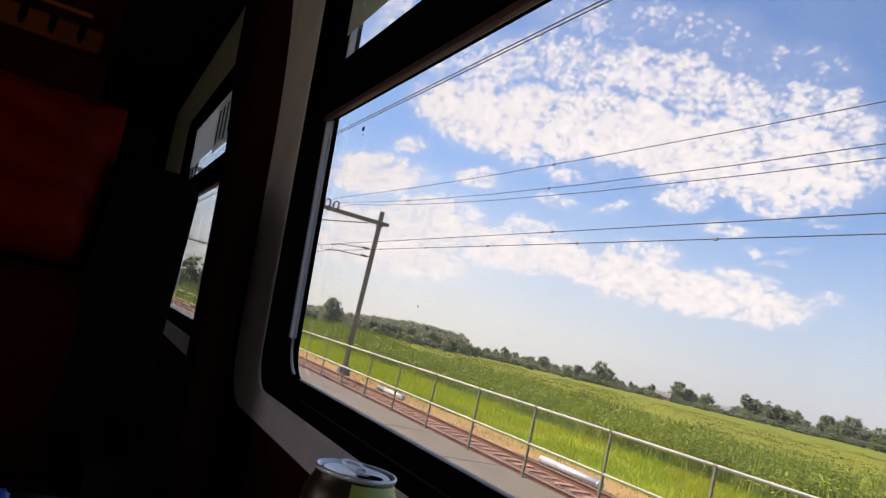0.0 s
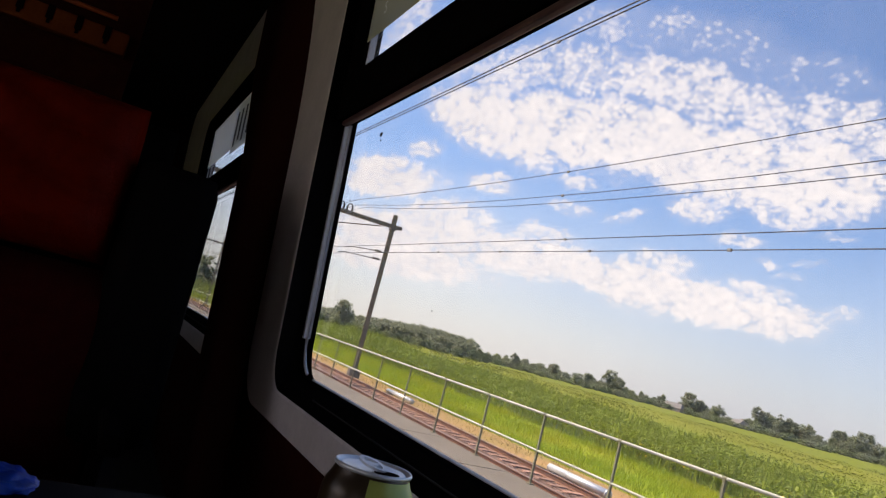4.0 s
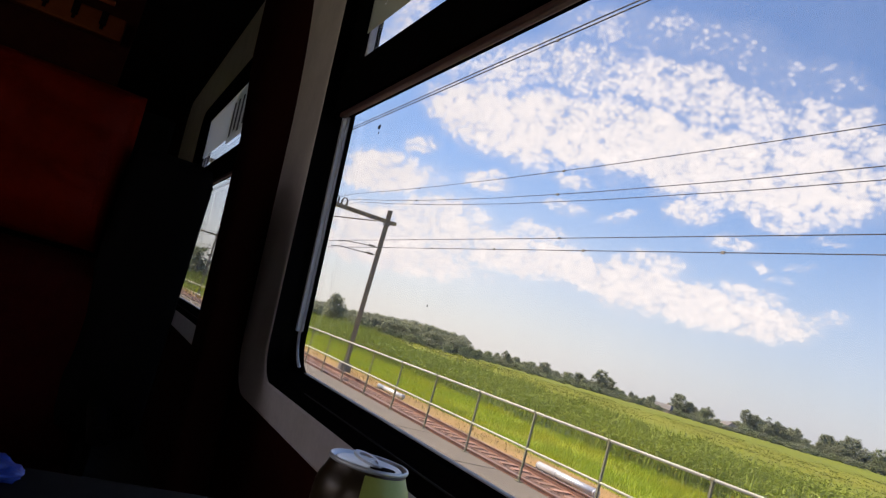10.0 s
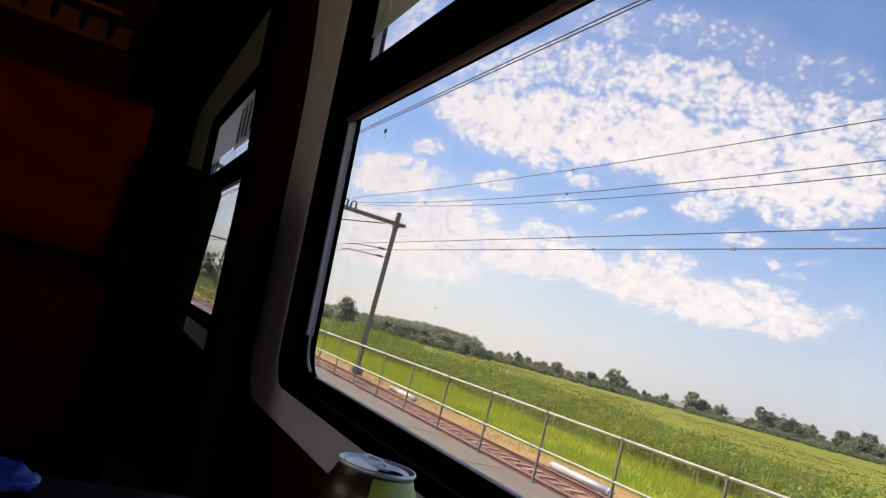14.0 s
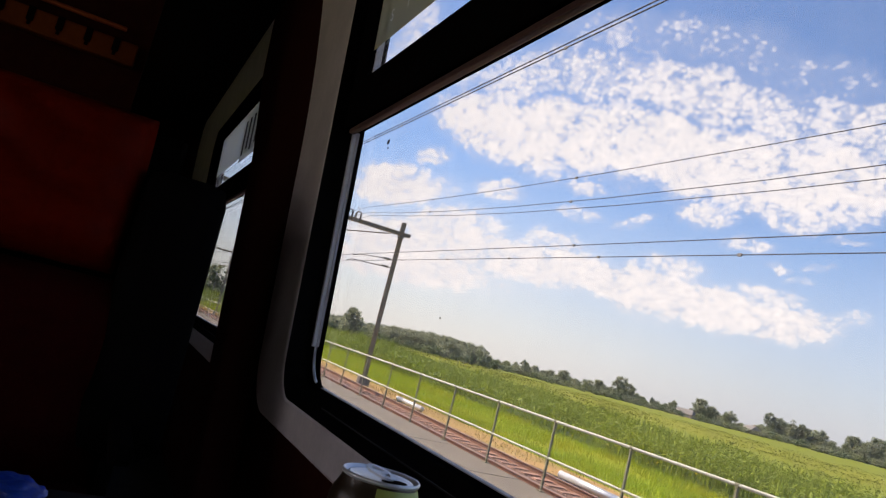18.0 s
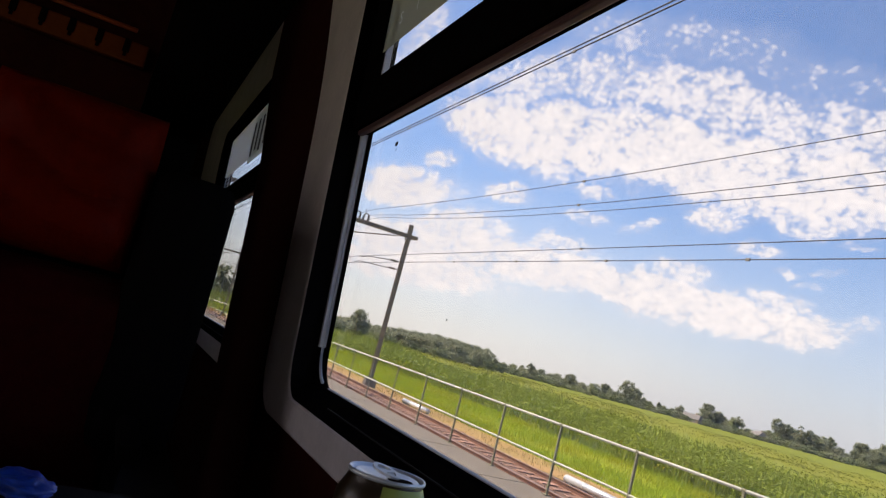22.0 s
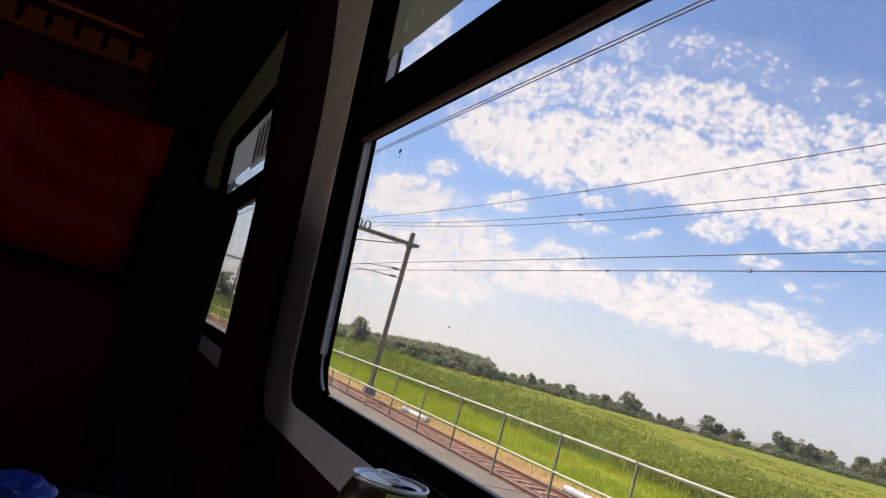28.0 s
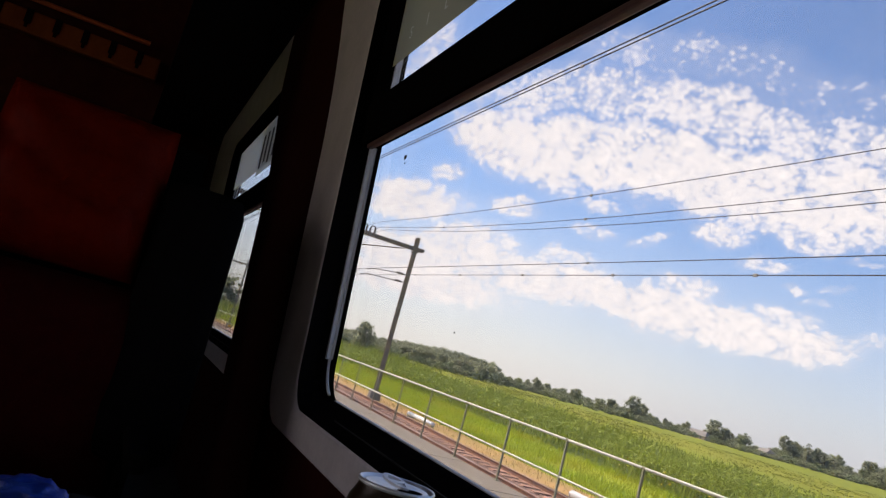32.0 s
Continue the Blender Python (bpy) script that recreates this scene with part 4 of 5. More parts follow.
def track(y, x0, x1, sleepers, label):
    t = thing("railway_track", pose(0, y, 0), label, "railway track", "tracks", "structure")
    for s in (-0.7525, 0.7525):
        r = part("rail", rail_mesh(x0, x1), M_RAIL, t)
        r.location.y = s
        bm = boxes((((x0 + x1) / 2, 0, 0.0015), (x1 - x0, 0.044, 0.003)))
        part("rail_head", bm, M_RAILTOP, r, "worn bright rail head")
    bm = bmesh.new()
    box(bm, (0, -0.68, -0.205), (0.24, 1.0, 0.14), bevel=0.02)
    box(bm, (0, 0.68, -0.205), (0.24, 1.0, 0.14), bevel=0.02)
    box(bm, (0, 0, -0.225), (0.20, 0.6, 0.12))
    me = finish(bm, "sleeper", M_SLEEPER)
    for i in range(sleepers):
        shared("sleeper", me, t, Matrix.Translation((-8 - 0.6 * i, random.uniform(-0.02, 0.02), random.uniform(-0.006, 0.006))))
    return t


track(10.85, -420, 120, 200, "rusty railway track on concrete sleepers beyond the railing")
track(3.30, -420, 120, 0, "railway track beside the train")

# loose stones of the near ballast
rng = np.random.default_rng(3)
V, F = [], []
base = np.array([(1, 0, 0), (0, 1, 0), (-1, 0, 0), (0, -1, 0), (0, 0, 1), (0, 0, -1)], float)
tri = [(0, 1, 4), (1, 2, 4), (2, 3, 4), (3, 0, 4), (1, 0, 5), (2, 1, 5), (3, 2, 5), (0, 3, 5)]
for i in range(9000):
    x = -8 - 70 * rng.random() ** 1.8
    y = rng.uniform(9.0, 12.5)
    s = rng.uniform(0.018, 0.036) * (1.0 + (-x) / 110)
    rot = Euler(rng.uniform(0, 6.28, 3)).to_matrix()
    k = len(V)
    for p in base:
        q = rot @ Vector(p * rng.uniform(0.7, 1.2) * s)
        V.append((x + q.x, y + q.y, -0.166 + q.z))
    F += [(a + k, b + k, c + k) for a, b, c in tri]
tagged(new("ballast_stones", raw("ballast_stones", V, F, M_STONE)), "loose rust-brown ballast stones", "ballast", kind="stuff")

# ------------------------------------------------------------------ walkway and railing
walkway = thing("walkway", pose(0, 7.16, 0.40), "raised grey concrete walkway along the track", "walkway", kind="structure")
bm = bmesh.new()
box(bm, (0, 0, -0.08), (2.97, 1.9, 0.16), bevel=0.012)
me = finish(bm, "slab", M_CONC)
for i in range(63):
    shared("slab", me, walkway, Matrix.Translation((13 - 3.0 * i, random.uniform(-0.006, 0.006), random.uniform(-0.004, 0.004))))
bm = bmesh.new()
box(bm, (-80.5, 0, -0.42), (189, 1.5, 0.52))
part("footing", bm, M_CONC, walkway)

POST = 2.165
rail_th = thing("railing", pose(-11.66, 8.05, 0.40), "pale galvanised tubular railing with two rails along the walkway", "railing")
X0, X1 = -165.0, 25.6
bm = bmesh.new()
rod(bm, (X0, 0, 1.287), (X1, 0, 1.287), 0.024, 12)
part("top_rail", bm, M_GALV, rail_th, smooth=True)
bm = bmesh.new()
rod(bm, (X0, 0, 0.61), (X1, 0, 0.61), 0.021, 12)
part("middle_rail", bm, M_GALV, rail_th, smooth=True)
bm = bmesh.new()
box(bm, (0, 0, 0.63), (0.040, 0.040, 1.26), bevel=0.006)
box(bm, (0, 0, 0.008), (0.14, 0.12, 0.016), bevel=0.003)
me_post = finish(bm, "post", M_POST)
bm = bmesh.new()
rod(bm, (-0.04, 0, 0), (0.04, 0, 0), 0.0275, 12)
box(bm, (0, 0, -0.03), (0.046, 0.046, 0.04), bevel=0.006)
me_clamp = finish(bm, "clamp", M_POST)
for i in range(-11, 77):
    p = shared("post", me_post, rail_th, Matrix.Translation((-POST * i, 0, 0)) @ Matrix.Rotation(radians(random.uniform(-0.7, 0.7)), 4, "Y"))
    shared("clamp", me_clamp, p, Matrix.Translation((0, 0, 1.287)))


# ------------------------------------------------------------------ gantries and masts
def gantry(x, near=True):
    g = thing("catenary_gantry", pose(x, 0, 0), "weathered steel catenary portal with lattice beam over the tracks", "gantry", "catenary gantries")
    for y in (12.9, -5.2):
        bm = bmesh.new()
        zt, zb = 8.02, -0.02
        box(bm, (0.08, y, (zt + zb) / 2), (0.014, 0.20, zt - zb))
        box(bm, (-0.08, y, (zt + zb) / 2), (0.014, 0.20, zt - zb))
        box(bm, (0, y, (zt + zb) / 2), (0.148, 0.012, zt - zb))
        m = part("mast", bm, M_MAST, g, "weathered steel H-section mast")
        bm = bmesh.new()
        lathe(bm, [(0.0005, 0.26), (0.30, 0.26), (0.33, 0.22), (0.36, -0.40)], 14, (0, y, -0.24))
        part("foot", bm, M_FOOT, g, "round dark concrete mast foot")
        bm = bmesh.new()
        box(bm, (0, y, 0.03), (0.36, 0.36, 0.03), bevel=0.006)
        for dx, dy in itertools.product((-0.13, 0.13), repeat=2):
            rod(bm, (dx, y + dy, 0.03), (dx, y + dy, 0.10), 0.018, 6)
        part("base_plate", bm, M_MASTDARK, m)
        bm = boxes(((0, y, 7.33), (0.30, 0.28, 0.26)), bevel=0.02)
        part("head_bracket", bm, M_MASTDARK, m)
    # ladder beam: two chords with battens
    for dx in (-0.14, 0.14):
        bm = bmesh.new()
        box(bm, (dx, 3.9, 7.42), (0.07, 18.9, 0.17))
        part("beam_chord", bm, M_MAST, g)
    bm = boxes(((0, 0, 0), (0.22, 0.07, 0.05)))
    me = finish(bm, "batten", M_MAST)
    for i in range(30):
        shared("batten", me, g, Matrix.Translation((0, -4.9 + 0.61 * i, 7.42)))
    # hanging posts, king posts and under-trussing
    for y0 in (8.24, 5.4, 1.25, -2.9):
        bm = bmesh.new()
        box(bm, (0.045, y0, 6.28), (0.05, 0.10, 2.2))
        box(bm, (-0.045, y0, 6.28), (0.05, 0.10, 2.2))
        for k in range(5):
            box(bm, (0, y0, 5.35 + k * 0.46), (0.12, 0.08, 0.05))
        box(bm, (0, y0, 5.18), (0.16, 0.14, 0.03))
        part("drop_post", bm, M_MAST, g)
    for y0 in (8.95, 3.9, -1.0):
        bm = bmesh.new()
        box(bm, (0, y0, 6.98), (0.09, 0.09, 0.78))
        box(bm, (0, y0, 6.57), (0.14, 0.14, 0.10), bevel=0.02)
        part("king_post", bm, M_MAST, g)
    for a, b in (((0, 12.3, 7.28), (0, 8.95, 6.56)), ((0, 8.95, 6.56), (0, 6.2, 7.3)), ((0, 6.2, 7.3), (0, 3.9, 6.56)), ((0, 3.9, 6.56), (0, -1.0, 6.56)), ((0, -1.0, 6.56), (0, -4.9, 7.3))):
        bm = bmesh.new()
        rod(bm, a, b, 0.028, 8)
        part("tie_rod", bm, M_MAST, g)
    # registration arms to the two near wires
    for y0, y1, z in ((8.24, 10.25, 5.36), (1.25, 3.25, 5.42)):
        bm = bmesh.new()
        tube(bm, [(0, y0, z + 0.42), (0, y0 + 0.45, z + 0.36), (0, y1 - 0.35, z + 0.24), (0, y1 - 0.02, z + 0.16), (0, y1, z)], 0.014, 6)
        tube(bm, [(0, y0, z + 0.18), (0, y1 - 0.25, z + 0.02)], 0.012, 6)
        arm = part("registration_arm", bm, M_MASTDARK, g)
        bm = bmesh.new()
        for k in range(4):
            rod(bm, (0, y0 + 0.14 + 0.07 * k, z + 0.40), (0, y0 + 0.16 + 0.07 * k, z + 0.397), 0.05, 10)
            rod(bm, (0, y0 + 0.14 + 0.07 * k, z + 0.165), (0, y0 + 0.16 + 0.07 * k, z + 0.162), 0.05, 10)
        part("insulator", bm, M_INSUL, arm, "ribbed dark insulator")
    # bracket arms from the outer mast to the far wires
    for z0, z1, y1 in ((6.02, 5.72, 10.75), (5.62, 5.38, 10.45)):
        bm = bmesh.new()
        tube(bm, [(0, 12.78, z0), (0, 12.1, z0 - 0.05), (0, y1 + 0.3, z1 + 0.12), (0, y1, z1)], 0.022, 6)
        arm = part("bracket_arm", bm, M_MASTDARK, g)
        bm = bmesh.new()
        for k in range(5):
            rod(bm, (0, 12.62 - 0.07 * k, z0 - 0.01), (0, 12.59 - 0.07 * k, z0 - 0.012), 0.065, 10)
        part("insulator", bm, M_INSUL, arm, "ribbed dark insulator")
    # arched insulator brackets on the beam
    for y0 in (10.0, 10.45, 3.1, 3.5):
        bm = bmesh.new()
        tube(bm, [(0, y0 - 0.13, 7.5), (0, y0 - 0.13, 7.78), (0, y0 - 0.08, 7.86), (0, y0 + 0.08, 7.86), (0, y0 + 0.13, 7.78), (0, y0 + 0.13, 7.5)], 0.035, 8)
        for k in range(4):
            rod(bm, (0, y0 + 0.13, 7.55 + 0.06 * k), (0, y0 + 0.13, 7.575 + 0.06 * k), 0.062, 10)
            rod(bm, (0, y0 - 0.13, 7.55 + 0.06 * k), (0, y0 - 0.13, 7.575 + 0.06 * k), 0.062, 10)
        part("insulator_bracket", bm, M_INSUL, g, "arched dark insulator")
    return g


GANTRY_X = -35.25
SPAN = 57.0
portal = gantry(GANTRY_X)
portal.location = (GANTRY_X, -0.28, 0.20)
for i in (-2, -1, 1, 2, 3, 4):
    copy_thing(portal, pose(GANTRY_X - SPAN * i, -0.28, 0.20))


# ------------------------------------------------------------------ overhead wires
def span_points(y, z, sag, x_end=-480.0, x_start=90.0, step=4.75, dy=0.0):
    pts = []
    n = int((x_start - x_end) / step)
    for i in range(n + 1):
        x = x_start - step * i
        f = ((x - GANTRY_X) / SPAN) % 1.0
        k = math.floor((x - GANTRY_X) / SPAN)
        w = dy * ((1 - f) * (1 if k % 2 else -1) + f * (-1 if k % 2 else 1))
        pts.append((x, y + w, z - 4 * sag * f * (1 - f)))
    return pts


def wire(name, y, z, sag, r, label, clips=0.0, dy=0.0, clip=1.0):
    w = thing(name, Matrix.Identity(4), label, "overhead wire", "overhead wires")
    bm = bmesh.new()
    pts = span_points(y, z, sag, dy=dy)
    tube(bm, pts, r, 5)
    part("wire", bm, M_WIRE, w)
    if clips:
        bm = boxes(((0, 0, 0), (0.10 * clip, 0.035 * clip, 0.06 * clip)), bevel=0.006 * clip)
        me = finish(bm, "clip", M_MASTDARK)
        x = 60.0
        while x > -260:
            f = ((x - GANTRY_X) / SPAN) % 1.0
            k = math.floor((x - GANTRY_X) / SPAN)
            wy = dy * ((1 - f) * (1 if k % 2 else -1) + f * (-1 if k % 2 else 1))
            shared("clip", me, w, Matrix.Translation((x, y + wy, z - 4 * sag * f * (1 - f))))
            x -= clips
    return w


wire("contact_wire", 10.40, 5.56, 0.02, 0.0105, "thin dark contact wire over the far track", 4.4, 0.12)
wire("carrier_wire", 10.40, 5.92, 0.05, 0.0105, "carrier wire close above the far contact wire", 9.5, 0.05)
wire("contact_wire", 3.30, 5.58, 0.02, 0.0075, "thin dark contact wire over the near track", 4.4, 0.08, 0.5)
wire("contact_wire", 3.36, 5.68, 0.02, 0.0075, "second contact wire beside the first", 0, 0.08)
wire("feeder_wire", 10.0, 8.20, 0.68, 0.0090, "dark feeder wire above the portals", 9.5)
wire("feeder_wire", 10.0, 7.98, 1.16, 0.0090, "sagging dark feeder wire above the portals", 9.5)
wire("feeder_wire", 10.35, 7.98, 1.24, 0.0090, "sagging dark feeder wire above the portals", 0)

# ------------------------------------------------------------------ trackside things


def cover_box(m):
    c = thing("cable_box", m, "small yellow cable box beside the track", "cable box", "yellow cable boxes")
    bm = bmesh.new()
    box(bm, (0, 0, 0.17), (0.26, 0.30, 0.34), bevel=0.02)
    part("body", bm, M_YELLOW, c)
    bm = bmesh.new()
    box(bm, (0, 0, 0.355), (0.30, 0.34, 0.03), bevel=0.01)
    part("lid", bm, M_YELLOW, c)
    return c


cb = cover_box(pose(-90.4, 12.45, -0.26))
for x, y, r in ((-84.1, 12.35, 4), (-80.8, 12.3, -5), (-78.6, 12.35, 8), (-102.5, 12.5, 3)):
    copy_thing(cb, pose(x, y, -0.26, 0, 0, r))


def duct(m):
    d = thing("cable_duct", m, "silvery metal cable duct lying beside the track", "cable duct", "metal cable ducts")
    bm = bmesh.new()
    rod(bm, (0, 0, 0.17), (2.6, 0, 0.17), 0.105, 20)
    part("pipe", bm, M_DUCT, d, smooth=True)
    for x in (0.02, 0.9, 1.75, 2.58):
        bm = bmesh.new()
        rod(bm, (x - 0.025, 0, 0.17), (x + 0.025, 0, 0.17), 0.112, 20)
        part("pipe_collar", bm, M_DUCT, d, smooth=True)
    for x in (0.3, 2.3):
        bm = boxes(((x, 0, 0.04), (0.10, 0.24, 0.10)), bevel=0.01)
        part("cradle", bm, M_MASTDARK, d)
    return d


du = duct(pose(-17.4, 12.55, -0.24))
copy_thing(du, pose(-30.6, 12.75, -0.26, 0, 0, 1))
copy_thing(du, pose(-84.5, 12.75, -0.26, 0, 0, -1))


def cabinet(m, w, d, h, label, paint):
    c = thing("relay_cabinet", m, label, "cabinet", "relay cabinets")
    bm = boxes(((0, 0, 0.05), (w + 0.06, d + 0.06, 0.14)), bevel=0.01)
    part("plinth", bm, M_CONC, c)
    bm = boxes(((0, 0, 0.12 + h / 2), (w, d, h)), bevel=0.012)
    part("body", bm, M_CAB, c)
    bm = boxes(((0, 0, 0.12 + h + 0.03), (w + 0.08, d + 0.08, 0.05)), bevel=0.012)
    part("roof", bm, M_CAB, c)
    for sx in (-1, 1):
        bm = boxes(((sx * w / 4, -d / 2 - 0.006, 0.12 + h / 2), (w / 2 - 0.03, 0.016, h - 0.08)), bevel=0.004)
        dr = part("door", bm, M_CAB, c)
        bm = boxes(((sx * 0.05, -d / 2 - 0.022, 0.12 + h * 0.52), (0.025, 0.02, 0.12)), bevel=0.004)
        part("handle", bm, M_MASTDARK, dr)
    # spray paint, strokes that cannot be read
    for k in range(5):
        a = random.uniform(-0.5, 0.5)
        bm = boxes(((0, 0, 0), (random.uniform(0.10, 0.30) * w, 0.003, random.uniform(0.3, 0.6) * h * 0.5)), bevel=0.001)
        o = part("paint_stroke", bm, paint, c, "spray-painted stroke")
        o.matrix_basis = Matrix.Translation((-w * 0.36 + k * w * 0.18, -d / 2 - 0.0175, 0.12 + h * random.uniform(0.35, 0.6))) @ Matrix.Rotation(a, 4, "Y")
    return c


cabinet(pose(-62.5, 15.4, -0.56, 0, 0, 4), 1.1, 0.55, 1.40, "grey-white trackside relay cabinet with sprayed paint", M_PAINTG)
cabinet(pose(-60.0, 15.6, -0.56, 0, 0, -3), 0.85, 0.55, 1.35, "grey-white relay cabinet with black sprayed strokes", M_PAINTK)

# ------------------------------------------------------------------ plants
def blades(name, n, where, height, width, material, label, category, lean=0.35, seed=1):
    """Many bent blades in one mesh. where(rng, n) gives x, y, z and a size factor."""
    r = np.random.default_rng(seed)
    x, y, z, k = where(r, n)
    n = len(x)
    h = r.uniform(height[0], height[1], n) * k
    w = r.uniform(width[0], width[1], n) * k
    a = r.uniform(0, 2 * np.pi, n)
    b = r.uniform(0, 2 * np.pi, n)
    l = r.uniform(0.05, lean, n) * h
    cx, cy, lx, ly = np.cos(a) * w / 2, np.sin(a) * w / 2, np.cos(b) * l, np.sin(b) * l
    v = np.empty((n, 5, 3))
    v[:, 0] = np.stack([x - cx, y - cy, z], 1)
    v[:, 1] = np.stack([x + cx, y + cy, z], 1)
    v[:, 2] = np.stack([x + cx * 0.9 + lx * 0.35, y + cy * 0.9 + ly * 0.35, z + h * 0.6], 1)
    v[:, 3] = np.stack([x - cx * 0.9 + lx * 0.35, y - cy * 0.9 + ly * 0.35, z + h * 0.6], 1)
    v[:, 4] = np.stack([x + lx, y + ly, z + h], 1)
    me = bpy.data.meshes.new(name)
    i = np.arange(n)[:, None] * 5
    quads, tris = i + np.array([0, 1, 2, 3]), i + np.array([3, 2, 4])
    loops = np.concatenate([quads, tris], 1).ravel()
    me.vertices.add(n * 5)
    me.vertices.foreach_set("co", v.ravel())
    me.loops.add(len(loops))
    me.loops.foreach_set("vertex_index", loops.astype(np.int32))
    me.polygons.add(2 * n)
    starts = (np.arange(n)[:, None] * 7 + np.array([0, 4])).ravel()
    me.polygons.foreach_set("loop_start", starts.astype(np.int32))
    me.update(calc_edges=True)
    me.materials.append(material)
    return tagged(new(name, me), label, category, kind="stuff")


def leafbed(name, n, where, height, length, width, material, label, category, seed=1, up=0.7):
    """Leaves at all heights of a thick stand, each a bent quad."""
    r = np.random.default_rng(seed)
    x, y, z, k = where(r, n)
    n = len(x)
    hf = 0.5 + 0.22 * np.sin(x * 0.9 + 2.0 * np.sin(y * 0.7)) + 0.18 * np.sin(x * 0.37 - y * 1.1) + 0.2 * r.random(n)
    top = (height[0] + (height[1] - height[0]) * np.clip(hf, 0, 1)) * np.minimum(k, 1.15)
    p = np.stack([x, y, z + top * r.random(n) ** 0.55], 1)
    d = r.normal(size=(n, 3))
    d[:, 2] = np.abs(d[:, 2]) * up + 0.2
    d /= np.linalg.norm(d, axis=1)[:, None]
    b = np.cross(d, r.normal(size=(n, 3)))
    b /= np.linalg.norm(b, axis=1)[:, None] + 1e-6
    l = (r.uniform(length[0], length[1], n) * k)[:, None]
    w = (r.uniform(width[0], width[1], n) * k)[:, None]
    tip = p + d * l
    tip[:, 2] -= 0.25 * l[:, 0]
    mid = p + d * l * 0.5
    v = np.stack([p, mid + b * w / 2, tip, mid - b * w / 2], 1).reshape(-1, 3)
    me = bpy.data.meshes.new(name)
    me.vertices.add(n * 4)
    me.vertices.foreach_set("co", v.ravel())
    me.loops.add(n * 4)
    me.loops.foreach_set("vertex_index", np.arange(n * 4, dtype=np.int32))
    me.polygons.add(n)
    me.polygons.foreach_set("loop_start", (np.arange(n) * 4).astype(np.int32))
    me.update(calc_edges=True)
    me.materials.append(material)
    return tagged(new(name, me), label, category, kind="stuff")


def scatter(y0, y1, x_near, x_far, power=1.6, z=Z_FIELD, clump=0.0, grow=0.012):
    def f(r, n):
        x = x_near - (x_near - x_far) * r.random(n) ** power
        y = y0 + (y1 - y0) * r.random(n)
        if clump:
            s = np.sin(x * 0.55 + 1.7 * np.sin(y * 0.6)) * np.cos(y * 0.9 + 0.8 * np.sin(x * 0.31)) + 0.6 * np.sin(x * 0.13 + y * 0.4)
            keep = r.random(n) < np.clip(0.62 + clump * s, 0.08, 1)
            x, y = x[keep], y[keep]
            s = s[keep]
        else:
            s = np.zeros(n)
        zz = np.full(len(x), z) if not callable(z) else z(y)
        return x, y, zz, (1 + grow * np.maximum(0, -x - 20)) * (1 + 0.18 * s)
    return f


def slope_z(y):
    return np.interp(y, [12.35, 16.0, 17.4], [-0.16, -0.515, -0.61])


leafbed("reeds", 210000, scatter(23.8, 41.5, -12, -270, 1.9, clump=0.30, grow=0.007), (0.6, 1.55), (0.24, 0.50), (0.03, 0.060), M_REED, "tall green reed bed beside the line", "reeds", 11)
blades("reed_stalks", 34000, scatter(24.0, 41.5, -12, -230, 1.9, clump=0.45, grow=0.006), (0.9, 1.75), (0.025, 0.055), M_REED, "upright reed stalks standing above the reed bed", "reeds", 0.30, 31)
leafbed("weeds", 52000, scatter(41.5, 56.0, -18, -330, 1.5, clump=0.45, grow=0.006), (0.12, 0.42), (0.20, 0.40), (0.05, 0.10), M_TUFT, "tall green weeds in the wet meadow", "weeds", 21)
blades("meadow_grass", 42000, scatter(41.0, 62.0, -16, -330, 1.6, clump=0.3, grow=0.006), (0.12, 0.30), (0.04, 0.09), M_MEADOWG, "long green meadow grass", "grass", 0.9, 12)
for y, w, n in ((66.0, 2.2, 7000), (88.0, 2.6, 9000), (112.0, 3.0, 9000), (140.0, 3.5, 8000)):
    leafbed("ditch_weeds", n, scatter(y, y + w, -34, -430, 1.25, clump=0.75, grow=0.003), (0.10, 0.55), (0.20, 0.42), (0.06, 0.12), M_DITCHW, "dull green-brown weeds along a meadow ditch", "weeds", 23 + int(y))
leafbed("meadow_tufts", 26000, scatter(88.0, 150.0, -30, -420, 1.3, clump=0.3, grow=0.003), (0.01, 0.06), (0.12, 0.22), (0.05, 0.10), M_TUFT, "grass tufts in the meadow further off", "grass", 13, 1.5)
blades("grass", 150000, scatter(15.8, 24.8, -8.0, -170, 1.9, z=slope_z, clump=0.2, grow=0.01), (0.14, 0.36), (0.012, 0.026), M_GRASS, "bright short grass beside the verge", "grass", 0.9, 14)
blades("dry_grass", 11000, scatter(12.6, 16.3, -7.0, -140, 1.9, z=slope_z, clump=0.5, grow=0.01), (0.04, 0.13), (0.008, 0.016), M_STRAW, "dry straw-coloured grass on the verge", "grass", 0.7, 15)
leafbed("ragwort", 500, scatter(23.4, 24.8, -8, -90, 1.6, clump=0.9, grow=0.004), (0.6, 1.1), (0.05, 0.09), (0.05, 0.08), M_FLOWER, "yellow ragwort flowering at the edge of the reeds", "flowers", 16)


def lobe_table():
    bm = bmesh.new()
    bmesh.ops.create_icosphere(bm, subdivisions=2, radius=1.0)
    v = np.array([q.co[:] for q in bm.verts])
    f = np.array([[q.index for q in p.verts] for p in bm.faces])
    bm.free()
    return v, f


LOBE_V, LOBE_F = lobe_table()


